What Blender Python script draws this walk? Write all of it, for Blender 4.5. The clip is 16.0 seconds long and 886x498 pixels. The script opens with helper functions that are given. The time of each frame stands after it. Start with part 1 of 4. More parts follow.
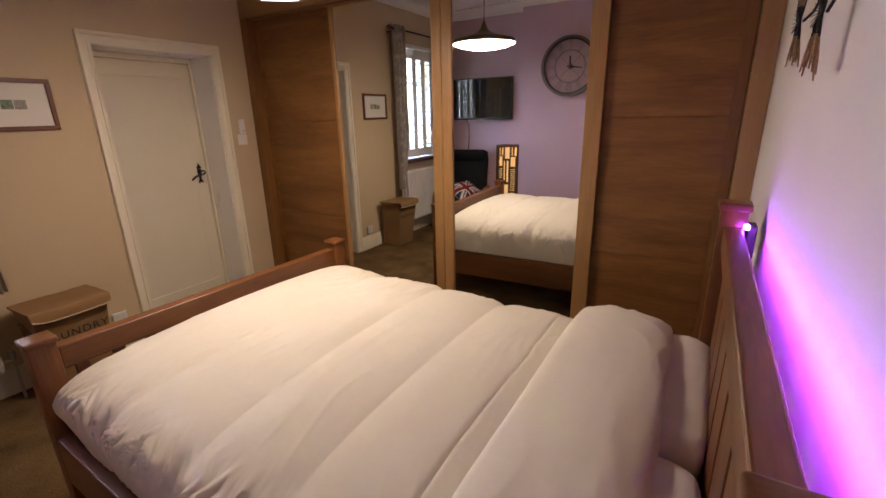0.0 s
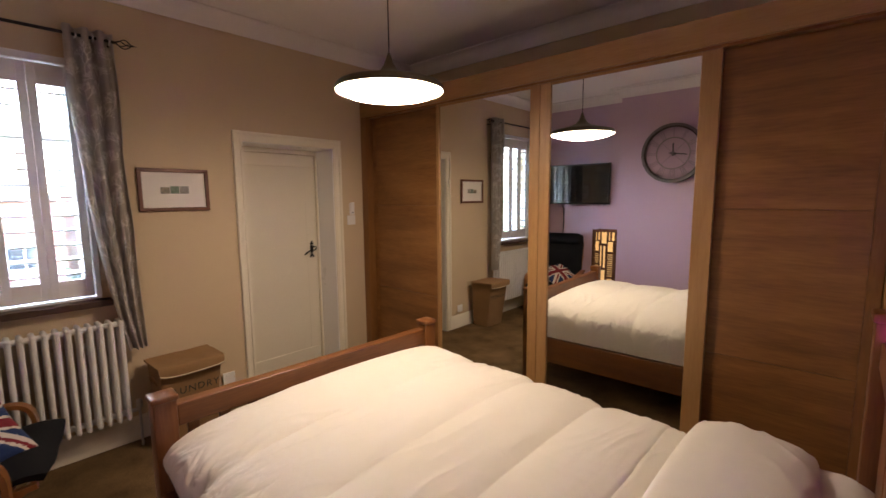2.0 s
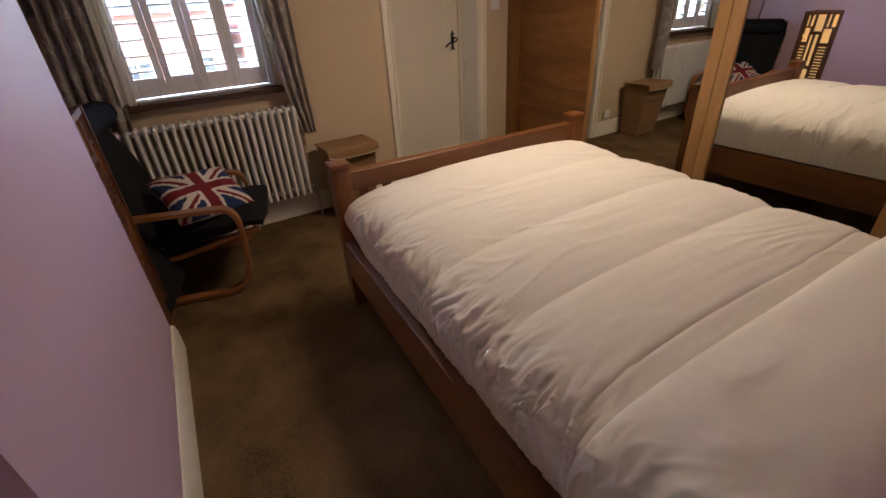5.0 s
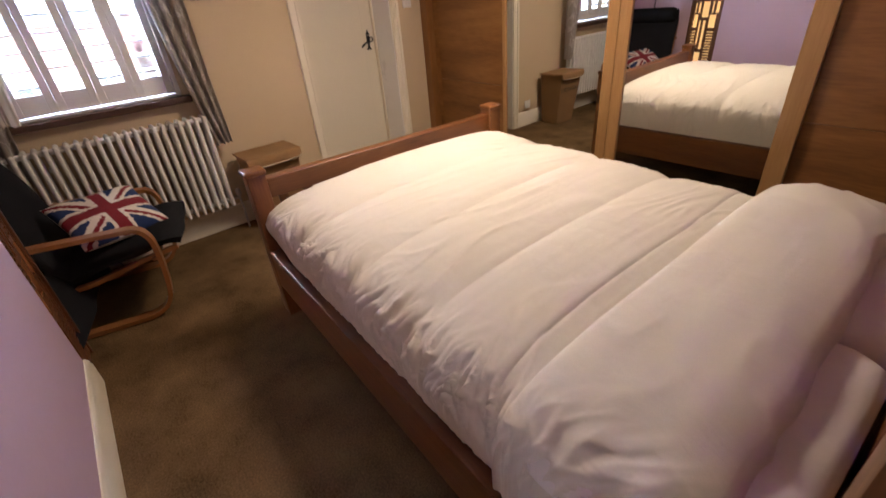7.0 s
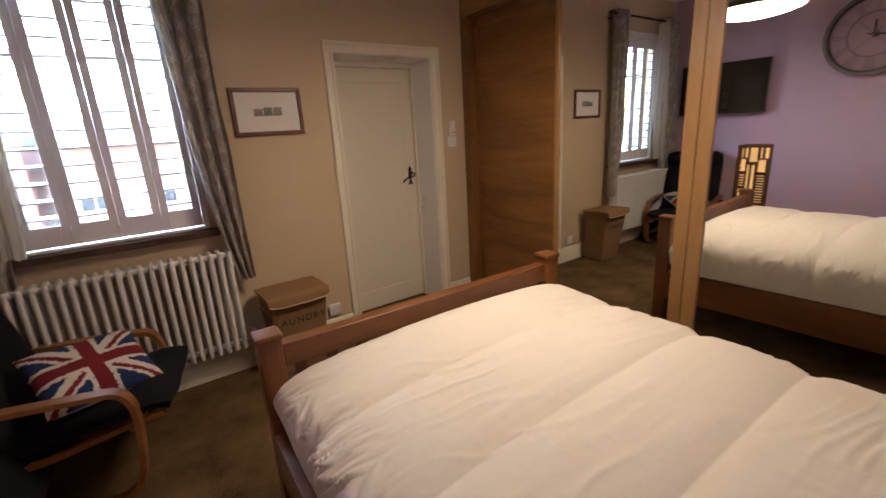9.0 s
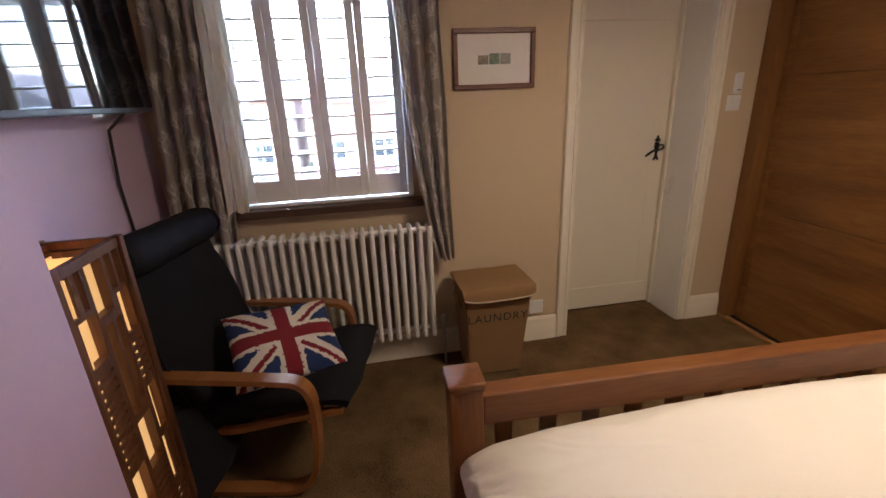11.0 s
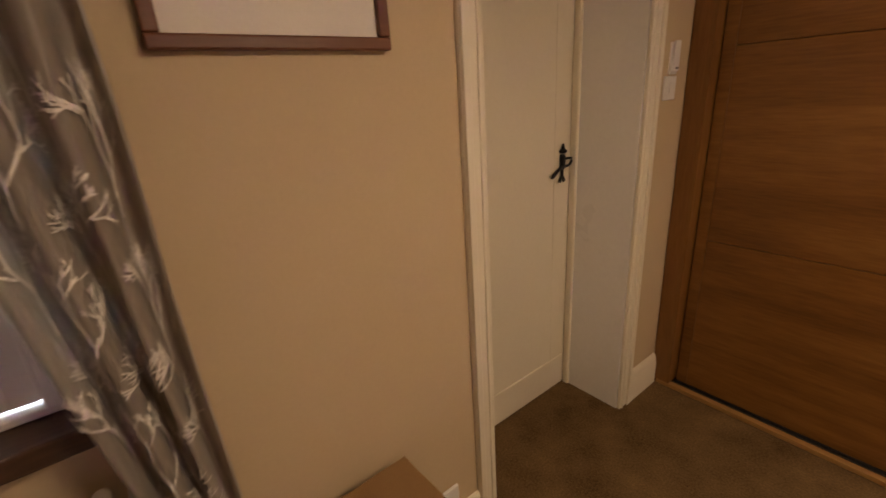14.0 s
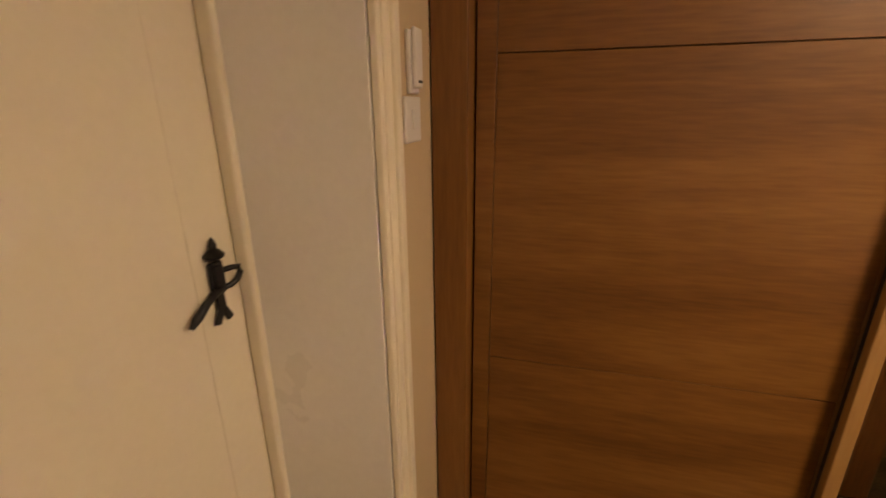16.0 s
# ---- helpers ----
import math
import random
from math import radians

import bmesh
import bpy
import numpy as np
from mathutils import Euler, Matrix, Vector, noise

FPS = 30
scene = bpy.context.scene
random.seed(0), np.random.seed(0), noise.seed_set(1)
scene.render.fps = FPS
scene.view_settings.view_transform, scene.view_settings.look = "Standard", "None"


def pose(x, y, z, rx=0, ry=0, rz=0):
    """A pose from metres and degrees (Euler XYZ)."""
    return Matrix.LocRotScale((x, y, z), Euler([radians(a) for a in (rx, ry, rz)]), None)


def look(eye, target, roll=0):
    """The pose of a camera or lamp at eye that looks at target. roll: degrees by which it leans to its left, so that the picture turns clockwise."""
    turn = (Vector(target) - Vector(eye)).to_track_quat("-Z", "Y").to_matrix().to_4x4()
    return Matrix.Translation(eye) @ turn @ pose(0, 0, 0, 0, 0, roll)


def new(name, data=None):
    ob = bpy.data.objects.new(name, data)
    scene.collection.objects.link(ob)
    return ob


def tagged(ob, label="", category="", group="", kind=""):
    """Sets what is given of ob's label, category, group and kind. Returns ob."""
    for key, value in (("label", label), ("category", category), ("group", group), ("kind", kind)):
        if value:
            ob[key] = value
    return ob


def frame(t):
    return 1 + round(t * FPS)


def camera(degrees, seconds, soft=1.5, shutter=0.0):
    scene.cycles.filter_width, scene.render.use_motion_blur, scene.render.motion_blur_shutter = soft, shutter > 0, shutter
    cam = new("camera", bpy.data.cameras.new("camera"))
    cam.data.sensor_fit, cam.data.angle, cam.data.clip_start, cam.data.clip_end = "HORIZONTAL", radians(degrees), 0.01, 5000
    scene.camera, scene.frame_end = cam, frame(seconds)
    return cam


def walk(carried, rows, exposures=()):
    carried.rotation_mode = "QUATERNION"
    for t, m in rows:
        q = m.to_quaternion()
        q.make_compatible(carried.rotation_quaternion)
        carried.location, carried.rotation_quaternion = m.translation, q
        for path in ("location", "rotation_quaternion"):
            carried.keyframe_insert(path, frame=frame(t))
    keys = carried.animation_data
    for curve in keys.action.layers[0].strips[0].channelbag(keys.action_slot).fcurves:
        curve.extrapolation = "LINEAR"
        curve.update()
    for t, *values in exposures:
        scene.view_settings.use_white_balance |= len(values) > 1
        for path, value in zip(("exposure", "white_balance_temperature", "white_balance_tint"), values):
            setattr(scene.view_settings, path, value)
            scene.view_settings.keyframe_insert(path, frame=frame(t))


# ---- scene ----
cam = camera(91.0, 16.0, soft=1.5, shutter=0.2)

PATH = [
    (0, (3.367, -2.534, 1.541), (2.391, -0.891, 0.95), -1.2),
    (0.5, (3.364, -2.518, 1.572), (2.32, -0.867, 1.146), -0.4),
    (1, (3.368, -2.511, 1.592), (2.258, -0.867, 1.334), 0.2),
    (1.5, (3.365, -2.518, 1.593), (2.184, -0.92, 1.37), 0.1),
    (2, (3.346, -2.538, 1.582), (2.006, -1.072, 1.342), -0.5),
    (2.5, (3.334, -2.565, 1.587), (1.823, -1.287, 1.297), -1.1),
    (3, (3.314, -2.613, 1.587), (1.652, -1.551, 1.256), -1.9),
    (3.5, (3.3, -2.631, 1.568), (1.558, -1.718, 1.205), -2.3),
    (4, (3.319, -2.647, 1.539), (1.602, -1.791, 0.974), -2.9),
    (4.5, (3.324, -2.643, 1.48), (1.707, -1.85, 0.611), -3.8),
    (6.8, (3.384, -2.567, 1.401), (2.067, -1.551, 0.291), -5.0),
    (7, (3.4, -2.57, 1.421), (2.027, -1.528, 0.406), -5.3),
    (7.5, (3.391, -2.581, 1.446), (1.9, -1.497, 0.671), -4.2),
    (8, (3.266, -2.551, 1.45), (1.81, -1.358, 0.774), -3.0),
    (8.5, (3.11, -2.488, 1.485), (1.724, -1.149, 0.946), -1.5),
    (9, (2.946, -2.375, 1.481), (1.374, -1.259, 0.947), -3.3),
    (9.5, (2.79, -2.285, 1.5), (1.033, -1.512, 0.94), -2.4),
    (9.7, (2.734, -2.281, 1.497), (0.951, -1.585, 0.918), -2.3),
    (11.9, (1.815, -2.266, 1.437), (-0.058, -2.034, 0.776), -2.5),
    (12.1, (1.683, -2.285, 1.433), (-0.182, -2.008, 0.767), -1.5),
    (12.5, (1.426, -2.331, 1.43), (-0.4, -1.919, 0.727), -3.0),
    (13, (1.195, -2.255, 1.406), (-0.58, -1.622, 0.736), -4.0),
    (13.5, (0.992, -2.045, 1.435), (-0.735, -1.292, 0.763), -4.6),
    (14, (0.837, -1.878, 1.413), (-0.662, -0.74, 0.736), -3.9),
    (14.5, (0.632, -1.713, 1.442), (-0.632, -0.317, 0.769), -3.1),
    (15, (0.608, -1.47, 1.393), (-0.512, 0.054, 0.742), -3.5),
    (15.5, (0.46, -1.211, 1.435), (-0.523, 0.392, 0.752), -2.3),
    (16, (0.294, -0.967, 1.396), (-0.212, 0.865, 0.775), -0.6),
]
EXPOSURES = [(0, 5.25, 6300, 18), (2.5, 5.33, 6350, 16), (3.5, 5.10, 6350, 17), (4.0, 4.94, 6350, 17), (4.5, 4.66, 6350, 17), (5.5, 5.21, 6250, 17), (7.0, 5.56, 6150, 18), (8.0, 5.36, 6200, 17), (9.0, 5.08, 6350, 17), (9.5, 4.94, 6200, 17),
             (12.0, 5.30, 6200, 16), (13.0, 5.40, 6300, 16), (14.0, 5.09, 7800, 19), (14.5, 5.12, 8000, 19), (15.0, 5.47, 8200, 16), (16, 5.57, 8200, 16)]
walk(cam, [(t, look(e, g, r)) for t, e, g, r in PATH], EXPOSURES)

# ---- world and sun: a bright overcast sky ----
world = bpy.data.worlds.new("overcast")
scene.world = world
world.use_nodes = True
wn = world.node_tree
sky = wn.nodes.new("ShaderNodeTexSky")
sky.sky_type, sky.sun_disc = "NISHITA", False
sky.sun_elevation, sky.sun_rotation = radians(48), radians(250)
sky.dust_density = 0.6
wn.links.new(sky.outputs[0], wn.nodes["Background"].inputs[0])
wn.nodes["Background"].inputs[1].default_value = 0.15
sun = new("sun", bpy.data.lights.new("sun", "SUN"))
sun.data.energy, sun.data.angle, sun.data.color = 1.5, radians(14), (1.0, 0.97, 0.92)
sun.matrix_world = look((-8, -14, 16), (-12, 0, 0))

# ---- materials ----


def node(nt, kind, **sockets):
    n = nt.nodes.new(kind)
    for k, v in sockets.items():
        n.inputs[k].default_value = v
    return n


def surface(name, c1, c2, rough=0.6, scale=6.0, stretch=(1, 1, 1), bump=0.15, fine=180.0, metal=0.0, blotch=0.35, sheen=0.0, coat=0.0, jitter=0.0, wrinkle=0.0, spec=0.5):
    """Two-colour surface with broad mottling, fine grain and matching relief."""
    m = bpy.data.materials.new(name)
    m.use_nodes = True
    nt = m.node_tree
    p = nt.nodes["Principled BSDF"]
    tc = nt.nodes.new("ShaderNodeTexCoord")
    mp = nt.nodes.new("ShaderNodeMapping")
    mp.inputs["Scale"].default_value = stretch
    nt.links.new(tc.outputs["Object"], mp.inputs[0])
    big = node(nt, "ShaderNodeTexNoise", Scale=scale, Detail=5.0, Roughness=0.6)
    small = node(nt, "ShaderNodeTexNoise", Scale=fine, Detail=3.0, Roughness=0.6)
    nt.links.new(mp.outputs[0], big.inputs["Vector"])
    nt.links.new(mp.outputs[0], small.inputs["Vector"])
    mixf = nt.nodes.new("ShaderNodeMix")
    mixf.inputs[0].default_value = blotch
    nt.links.new(small.outputs[0], mixf.inputs[2])
    nt.links.new(big.outputs[0], mixf.inputs[3])
    ramp = nt.nodes.new("ShaderNodeValToRGB")
    ramp.color_ramp.elements[0].position, ramp.color_ramp.elements[1].position = 0.32, 0.68
    ramp.color_ramp.elements[0].color, ramp.color_ramp.elements[1].color = (*c1, 1), (*c2, 1)
    nt.links.new(mixf.outputs[0], ramp.inputs[0])
    col = ramp.outputs[0]
    if jitter:
        oi = nt.nodes.new("ShaderNodeObjectInfo")
        mr = node(nt, "ShaderNodeMapRange")
        mr.inputs["To Min"].default_value, mr.inputs["To Max"].default_value = 1 - jitter, 1 + jitter
        nt.links.new(oi.outputs["Random"], mr.inputs["Value"])
        hs = nt.nodes.new("ShaderNodeHueSaturation")
        nt.links.new(mr.outputs[0], hs.inputs["Value"])
        nt.links.new(col, hs.inputs["Color"])
        col = hs.outputs[0]
    nt.links.new(col, p.inputs["Base Color"])
    rr = node(nt, "ShaderNodeMapRange")
    rr.inputs["To Min"].default_value, rr.inputs["To Max"].default_value = max(rough - 0.1, 0.03), min(rough + 0.1, 1)
    nt.links.new(big.outputs[0], rr.inputs["Value"])
    nt.links.new(rr.outputs[0], p.inputs["Roughness"])
    p.inputs["Metallic"].default_value = metal
    p.inputs["Specular IOR Level"].default_value = spec
    p.inputs["Sheen Weight"].default_value = sheen
    p.inputs["Coat Weight"].default_value = coat
    if bump:
        b = node(nt, "ShaderNodeBump", Strength=bump, Distance=0.004)
        nt.links.new(mixf.outputs[0], b.inputs["Height"])
        nt.links.new(b.outputs[0], p.inputs["Normal"])
        if wrinkle:
            wr_map = nt.nodes.new("ShaderNodeMapping")
            wr_map.inputs["Scale"].default_value = (4.2, 6.5, 4.5)
            wr_map.inputs["Rotation"].default_value = (0, 0, 0.35)
            nt.links.new(tc.outputs["Object"], wr_map.inputs[0])
            wr = node(nt, "ShaderNodeTexNoise", Scale=1.0, Detail=6.0, Roughness=0.58, Distortion=2.2)
            nt.links.new(wr_map.outputs[0], wr.inputs["Vector"])
            wb = node(nt, "ShaderNodeBump", Strength=wrinkle, Distance=0.03)
            nt.links.new(wr.outputs[0], wb.inputs["Height"])
            nt.links.new(wb.outputs[0], b.inputs["Normal"])
    return m


def timber(name, dark, mid, light, along="x", rough=0.42, figure=1.0, coat=0.0):
    """Wood with long grain along one axis: broad figure, fine pores and slight relief."""
    m = bpy.data.materials.new(name)
    m.use_nodes = True
    nt = m.node_tree
    p = nt.nodes["Principled BSDF"]
    tc = nt.nodes.new("ShaderNodeTexCoord")
    oi = nt.nodes.new("ShaderNodeObjectInfo")
    mul = nt.nodes.new("ShaderNodeMath")
    mul.operation = "MULTIPLY"
    mul.inputs[1].default_value = 37.0
    nt.links.new(oi.outputs["Random"], mul.inputs[0])
    shift = nt.nodes.new("ShaderNodeVectorMath")
    shift.operation = "ADD"
    nt.links.new(tc.outputs["Object"], shift.inputs[0])
    nt.links.new(mul.outputs[0], shift.inputs[1])
    mp = nt.nodes.new("ShaderNodeMapping")
    mp.inputs["Scale"].default_value = {"x": (0.09, 1, 1), "y": (1, 0.09, 1), "z": (1, 1, 0.09)}[along]
    nt.links.new(shift.outputs[0], mp.inputs[0])
    figure_n = node(nt, "ShaderNodeTexNoise", Scale=12.0 * figure, Detail=9.0, Roughness=0.65, Distortion=0.6)
    pores = node(nt, "ShaderNodeTexNoise", Scale=130.0, Detail=2.0, Roughness=0.5)
    for n in (figure_n, pores):
        nt.links.new(mp.outputs[0], n.inputs["Vector"])
    mix = nt.nodes.new("ShaderNodeMix")
    mix.inputs[0].default_value = 0.38
    nt.links.new(figure_n.outputs[0], mix.inputs[2])
    nt.links.new(pores.outputs[0], mix.inputs[3])
    bandmap = nt.nodes.new("ShaderNodeMapping")
    bandmap.inputs["Scale"].default_value = {"x": (0.16, 1, 1), "y": (1, 0.16, 1), "z": (1, 1, 0.16)}[along]
    nt.links.new(shift.outputs[0], bandmap.inputs[0])
    bands = node(nt, "ShaderNodeTexNoise", Scale=4.5 * figure, Detail=3.0, Roughness=0.55, Distortion=1.4)
    nt.links.new(bandmap.outputs[0], bands.inputs["Vector"])
    mix2 = nt.nodes.new("ShaderNodeMix")
    mix2.inputs[0].default_value = 0.38
    nt.links.new(mix.outputs[0], mix2.inputs[2])
    nt.links.new(bands.outputs[0], mix2.inputs[3])
    mix = mix2
    ramp = nt.nodes.new("ShaderNodeValToRGB")
    e = ramp.color_ramp.elements
    e[0].position, e[0].color = 0.36, (*dark, 1)
    e[1].position, e[1].color = 0.64, (*light, 1)
    k = e.new(0.5)
    k.color = (*mid, 1)
    nt.links.new(mix.outputs[0], ramp.inputs[0])
    nt.links.new(ramp.outputs[0], p.inputs["Base Color"])
    rr = node(nt, "ShaderNodeMapRange")
    rr.inputs["To Min"].default_value, rr.inputs["To Max"].default_value = rough + 0.08, rough - 0.08
    nt.links.new(mix.outputs[0], rr.inputs["Value"])
    nt.links.new(rr.outputs[0], p.inputs["Roughness"])
    p.inputs["Coat Weight"].default_value = coat
    p.inputs["Coat Roughness"].default_value = 0.25
    b = node(nt, "ShaderNodeBump", Strength=0.12, Distance=0.002)
    nt.links.new(pores.outputs[0], b.inputs["Height"])
    nt.links.new(b.outputs[0], p.inputs["Normal"])
    return m


def glow(name, colour, strength):
    m = bpy.data.materials.new(name)
    m.use_nodes = True
    p = m.node_tree.nodes["Principled BSDF"]
    p.inputs["Base Color"].default_value = (*colour, 1)
    p.inputs["Emission Color"].default_value = (*colour, 1)
    p.inputs["Emission Strength"].default_value = strength
    return m


def plain(name, colour, rough=0.5, metal=0.0, transmission=0.0):
    m = bpy.data.materials.new(name)
    m.use_nodes = True
    p = m.node_tree.nodes["Principled BSDF"]
    p.inputs["Base Color"].default_value = (*colour, 1)
    p.inputs["Roughness"].default_value = rough
    p.inputs["Metallic"].default_value = metal
    p.inputs["Transmission Weight"].default_value = transmission
    return m


BEIGE = surface("beige wall paint", (0.56, 0.435, 0.275), (0.60, 0.47, 0.30), 0.75, 1.3, bump=0.08, fine=90, blotch=0.6)
LILAC = surface("lilac wall paint", (0.525, 0.375, 0.455), (0.56, 0.405, 0.485), 0.6, 1.2, bump=0.08, fine=90, blotch=0.6)
CREAM = surface("off-white wall paint", (0.76, 0.71, 0.66), (0.80, 0.75, 0.70), 0.7, 1.2, bump=0.06, fine=90, blotch=0.6)
CEILING = surface("white ceiling paint", (0.80, 0.765, 0.725), (0.84, 0.805, 0.765), 0.85, 1.5, bump=0.06, fine=80, blotch=0.5)
GLOSS = surface("white gloss paint", (0.755, 0.69, 0.54), (0.795, 0.73, 0.575), 0.35, 2.5, bump=0.03, fine=60, blotch=0.5)
WHITE = surface("white enamel", (0.76, 0.74, 0.69), (0.80, 0.78, 0.73), 0.3, 3.0, bump=0.02, fine=60)
SHUTTER = surface("white shutter paint", (0.79, 0.77, 0.75), (0.83, 0.81, 0.79), 0.4, 3.0, bump=0.03, fine=60)
CARPET = surface("brown carpet pile", (0.048, 0.027, 0.011), (0.205, 0.130, 0.060), 0.95, 4.2, bump=1.0, fine=130, blotch=0.55, spec=0.1)
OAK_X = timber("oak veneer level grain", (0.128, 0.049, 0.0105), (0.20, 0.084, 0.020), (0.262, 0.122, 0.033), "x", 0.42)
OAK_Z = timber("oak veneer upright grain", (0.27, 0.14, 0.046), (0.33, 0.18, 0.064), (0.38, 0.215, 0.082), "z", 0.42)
# darker oak for the doors; on the left post it paints in shade
OAK_DZ = timber("dark and shaded oak upright grain", (0.15, 0.062, 0.015), (0.21, 0.092, 0.024), (0.26, 0.125, 0.036), "z", 0.42)
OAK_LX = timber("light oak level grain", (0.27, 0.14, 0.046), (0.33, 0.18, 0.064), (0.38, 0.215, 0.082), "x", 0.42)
BED_X = timber("bed oak lengthwise", (0.085, 0.027, 0.0065), (0.155, 0.054, 0.0125), (0.215, 0.083, 0.021), "x", 0.4, coat=0.08)
BED_Y = timber("bed oak crosswise", (0.085, 0.027, 0.0065), (0.155, 0.054, 0.0125), (0.215, 0.083, 0.021), "y", 0.4, coat=0.08)
BED_Z = timber("bed oak upright", (0.085, 0.027, 0.0065), (0.155, 0.054, 0.0125), (0.215, 0.083, 0.021), "z", 0.4, coat=0.08)
BEECH = timber("bent beech", (0.22, 0.083, 0.021), (0.28, 0.113, 0.032), (0.33, 0.142, 0.045), "x", 0.3, coat=0.3)
WALNUT = timber("dark stained wood", (0.045, 0.021, 0.010), (0.075, 0.036, 0.018), (0.11, 0.056, 0.028), "y", 0.45)
FRAMEWOOD = timber("brown picture moulding", (0.085, 0.026, 0.010), (0.135, 0.044, 0.017), (0.175, 0.062, 0.025), "y", 0.4)
LAMPWOOD = timber("red-brown lamp wood", (0.065, 0.022, 0.008), (0.115, 0.042, 0.014), (0.17, 0.07, 0.025), "z", 0.45)
DUVET = surface("ivory cotton cover", (0.68, 0.625, 0.52), (0.72, 0.665, 0.56), 0.85, 5.0, bump=0.2, fine=420, blotch=0.5, wrinkle=0.06)
SHEET = surface("pale cotton sheet", (0.74, 0.68, 0.62), (0.78, 0.72, 0.66), 0.85, 6.0, bump=0.25, fine=420, blotch=0.5, sheen=0.2)
BLACKFAB = surface("black canvas", (0.009, 0.0093, 0.011), (0.018, 0.0185, 0.021), 0.9, 8.0, bump=0.5, fine=500, blotch=0.4, spec=0.12)
JUTE = surface("tan canvas weave", (0.22, 0.122, 0.047), (0.31, 0.178, 0.074), 0.9, 5.0, bump=0.6, fine=420, blotch=0.4)
IRON = surface("black wrought iron", (0.012, 0.012, 0.012), (0.03, 0.03, 0.03), 0.5, 20, bump=0.3, fine=90, metal=0.6)
MIRROR = plain("silvered mirror", (0.86, 0.88, 0.86), 0.0, 1.0)
BLACKGLOSS = plain("black glass screen", (0.006, 0.006, 0.007), 0.04)
BLACKGLOSS.node_tree.nodes["Principled BSDF"].inputs["IOR"].default_value = 1.9
BLACKPL = surface("black plastic", (0.012, 0.012, 0.012), (0.02, 0.02, 0.02), 0.45, 10, bump=0.05)
PLASTIC = surface("white plastic", (0.74, 0.72, 0.68), (0.78, 0.76, 0.72), 0.35, 8, bump=0.01)
METAL = surface("brushed steel", (0.45, 0.44, 0.42), (0.58, 0.57, 0.55), 0.35, 30, bump=0.05, metal=1.0)
TRACK = surface("dark aluminium track", (0.05, 0.05, 0.055), (0.09, 0.09, 0.095), 0.4, 20, bump=0.05, metal=0.8)
BRONZE = surface("olive bronze shade", (0.10, 0.085, 0.045), (0.14, 0.12, 0.065), 0.45, 8, bump=0.05, metal=0.4)
DIFFUSER = glow("lit opal diffuser", (1.0, 0.81, 0.60), 1.12)
PAPER = glow("lit rice paper", (1.0, 0.62, 0.24), 0.016)
STRIP = glow("violet light strip", (0.36, 0.06, 1.0), 2.7)
STRIP_HOT = glow("magenta light strip", (0.55, 0.08, 1.0), 2.9)

# ---- mesh helpers ----


def box(x0, x1, y0, y1, z0, z1, bevel=0.0, seg=2):
    bm = bmesh.new()
    bmesh.ops.create_cube(bm, size=1.0)
    for v in bm.verts:
        v.co = Vector(((x0 + x1) / 2 + v.co.x * (x1 - x0), (y0 + y1) / 2 + v.co.y * (y1 - y0), (z0 + z1) / 2 + v.co.z * (z1 - z0)))
    if bevel:
        bmesh.ops.bevel(bm, geom=bm.edges[:], offset=bevel, segments=seg, profile=0.5, affect="EDGES")
    return bm


def merge(*bms):
    out = bmesh.new()
    for b in bms:
        me = bpy.data.meshes.new("tmp")
        b.to_mesh(me)
        out.from_mesh(me)
        bpy.data.meshes.remove(me)
        b.free()
    return out


def moved(bm, m):
    bmesh.ops.transform(bm, matrix=m, verts=bm.verts[:])
    return bm


def lathe(profile, seg=32, centre=(0, 0, 0)):
    """A turned shape from (radius, height) pairs about the z axis."""
    bm = bmesh.new()
    rings = []
    for r, z in profile:
        if r < 1e-5:
            rings.append([bm.verts.new((centre[0], centre[1], centre[2] + z))])
        else:
            rings.append([bm.verts.new((centre[0] + r * math.cos(2 * math.pi * i / seg), centre[1] + r * math.sin(2 * math.pi * i / seg), centre[2] + z)) for i in range(seg)])
    for a, b in zip(rings, rings[1:]):
        for i in range(seg):
            j = (i + 1) % seg
            if len(a) == 1 and len(b) == 1:
                continue
            if len(a) == 1:
                bm.faces.new((a[0], b[j], b[i]))
            elif len(b) == 1:
                bm.faces.new((a[i], a[j], b[0]))
            else:
                bm.faces.new((a[i], a[j], b[j], b[i]))
    bmesh.ops.recalc_face_normals(bm, faces=bm.faces[:])
    return bm


def tube(points, radius, seg=10, flat=1.0):
    """A round bar along a line of points; flat squeezes its section."""
    bm = bmesh.new()
    pts = [Vector(p) for p in points]
    rings = []
    for i, p in enumerate(pts):
        d = (pts[min(i + 1, len(pts) - 1)] - pts[max(i - 1, 0)]).normalized()
        side = d.cross(Vector((0, 0, 1)))
        side = Vector((1, 0, 0)) if side.length < 1e-3 else side.normalized()
        up = side.cross(d).normalized()
        r = radius[i] if isinstance(radius, (list, tuple)) else radius
        rings.append([bm.verts.new(p + side * (r * math.cos(2 * math.pi * k / seg)) + up * (r * flat * math.sin(2 * math.pi * k / seg))) for k in range(seg)])
    for a, b in zip(rings, rings[1:]):
        for k in range(seg):
            bm.faces.new((a[k], a[(k + 1) % seg], b[(k + 1) % seg], b[k]))
    bm.faces.new(rings[0])
    bm.faces.new(rings[-1])
    bmesh.ops.recalc_face_normals(bm, faces=bm.faces[:])
    return bm


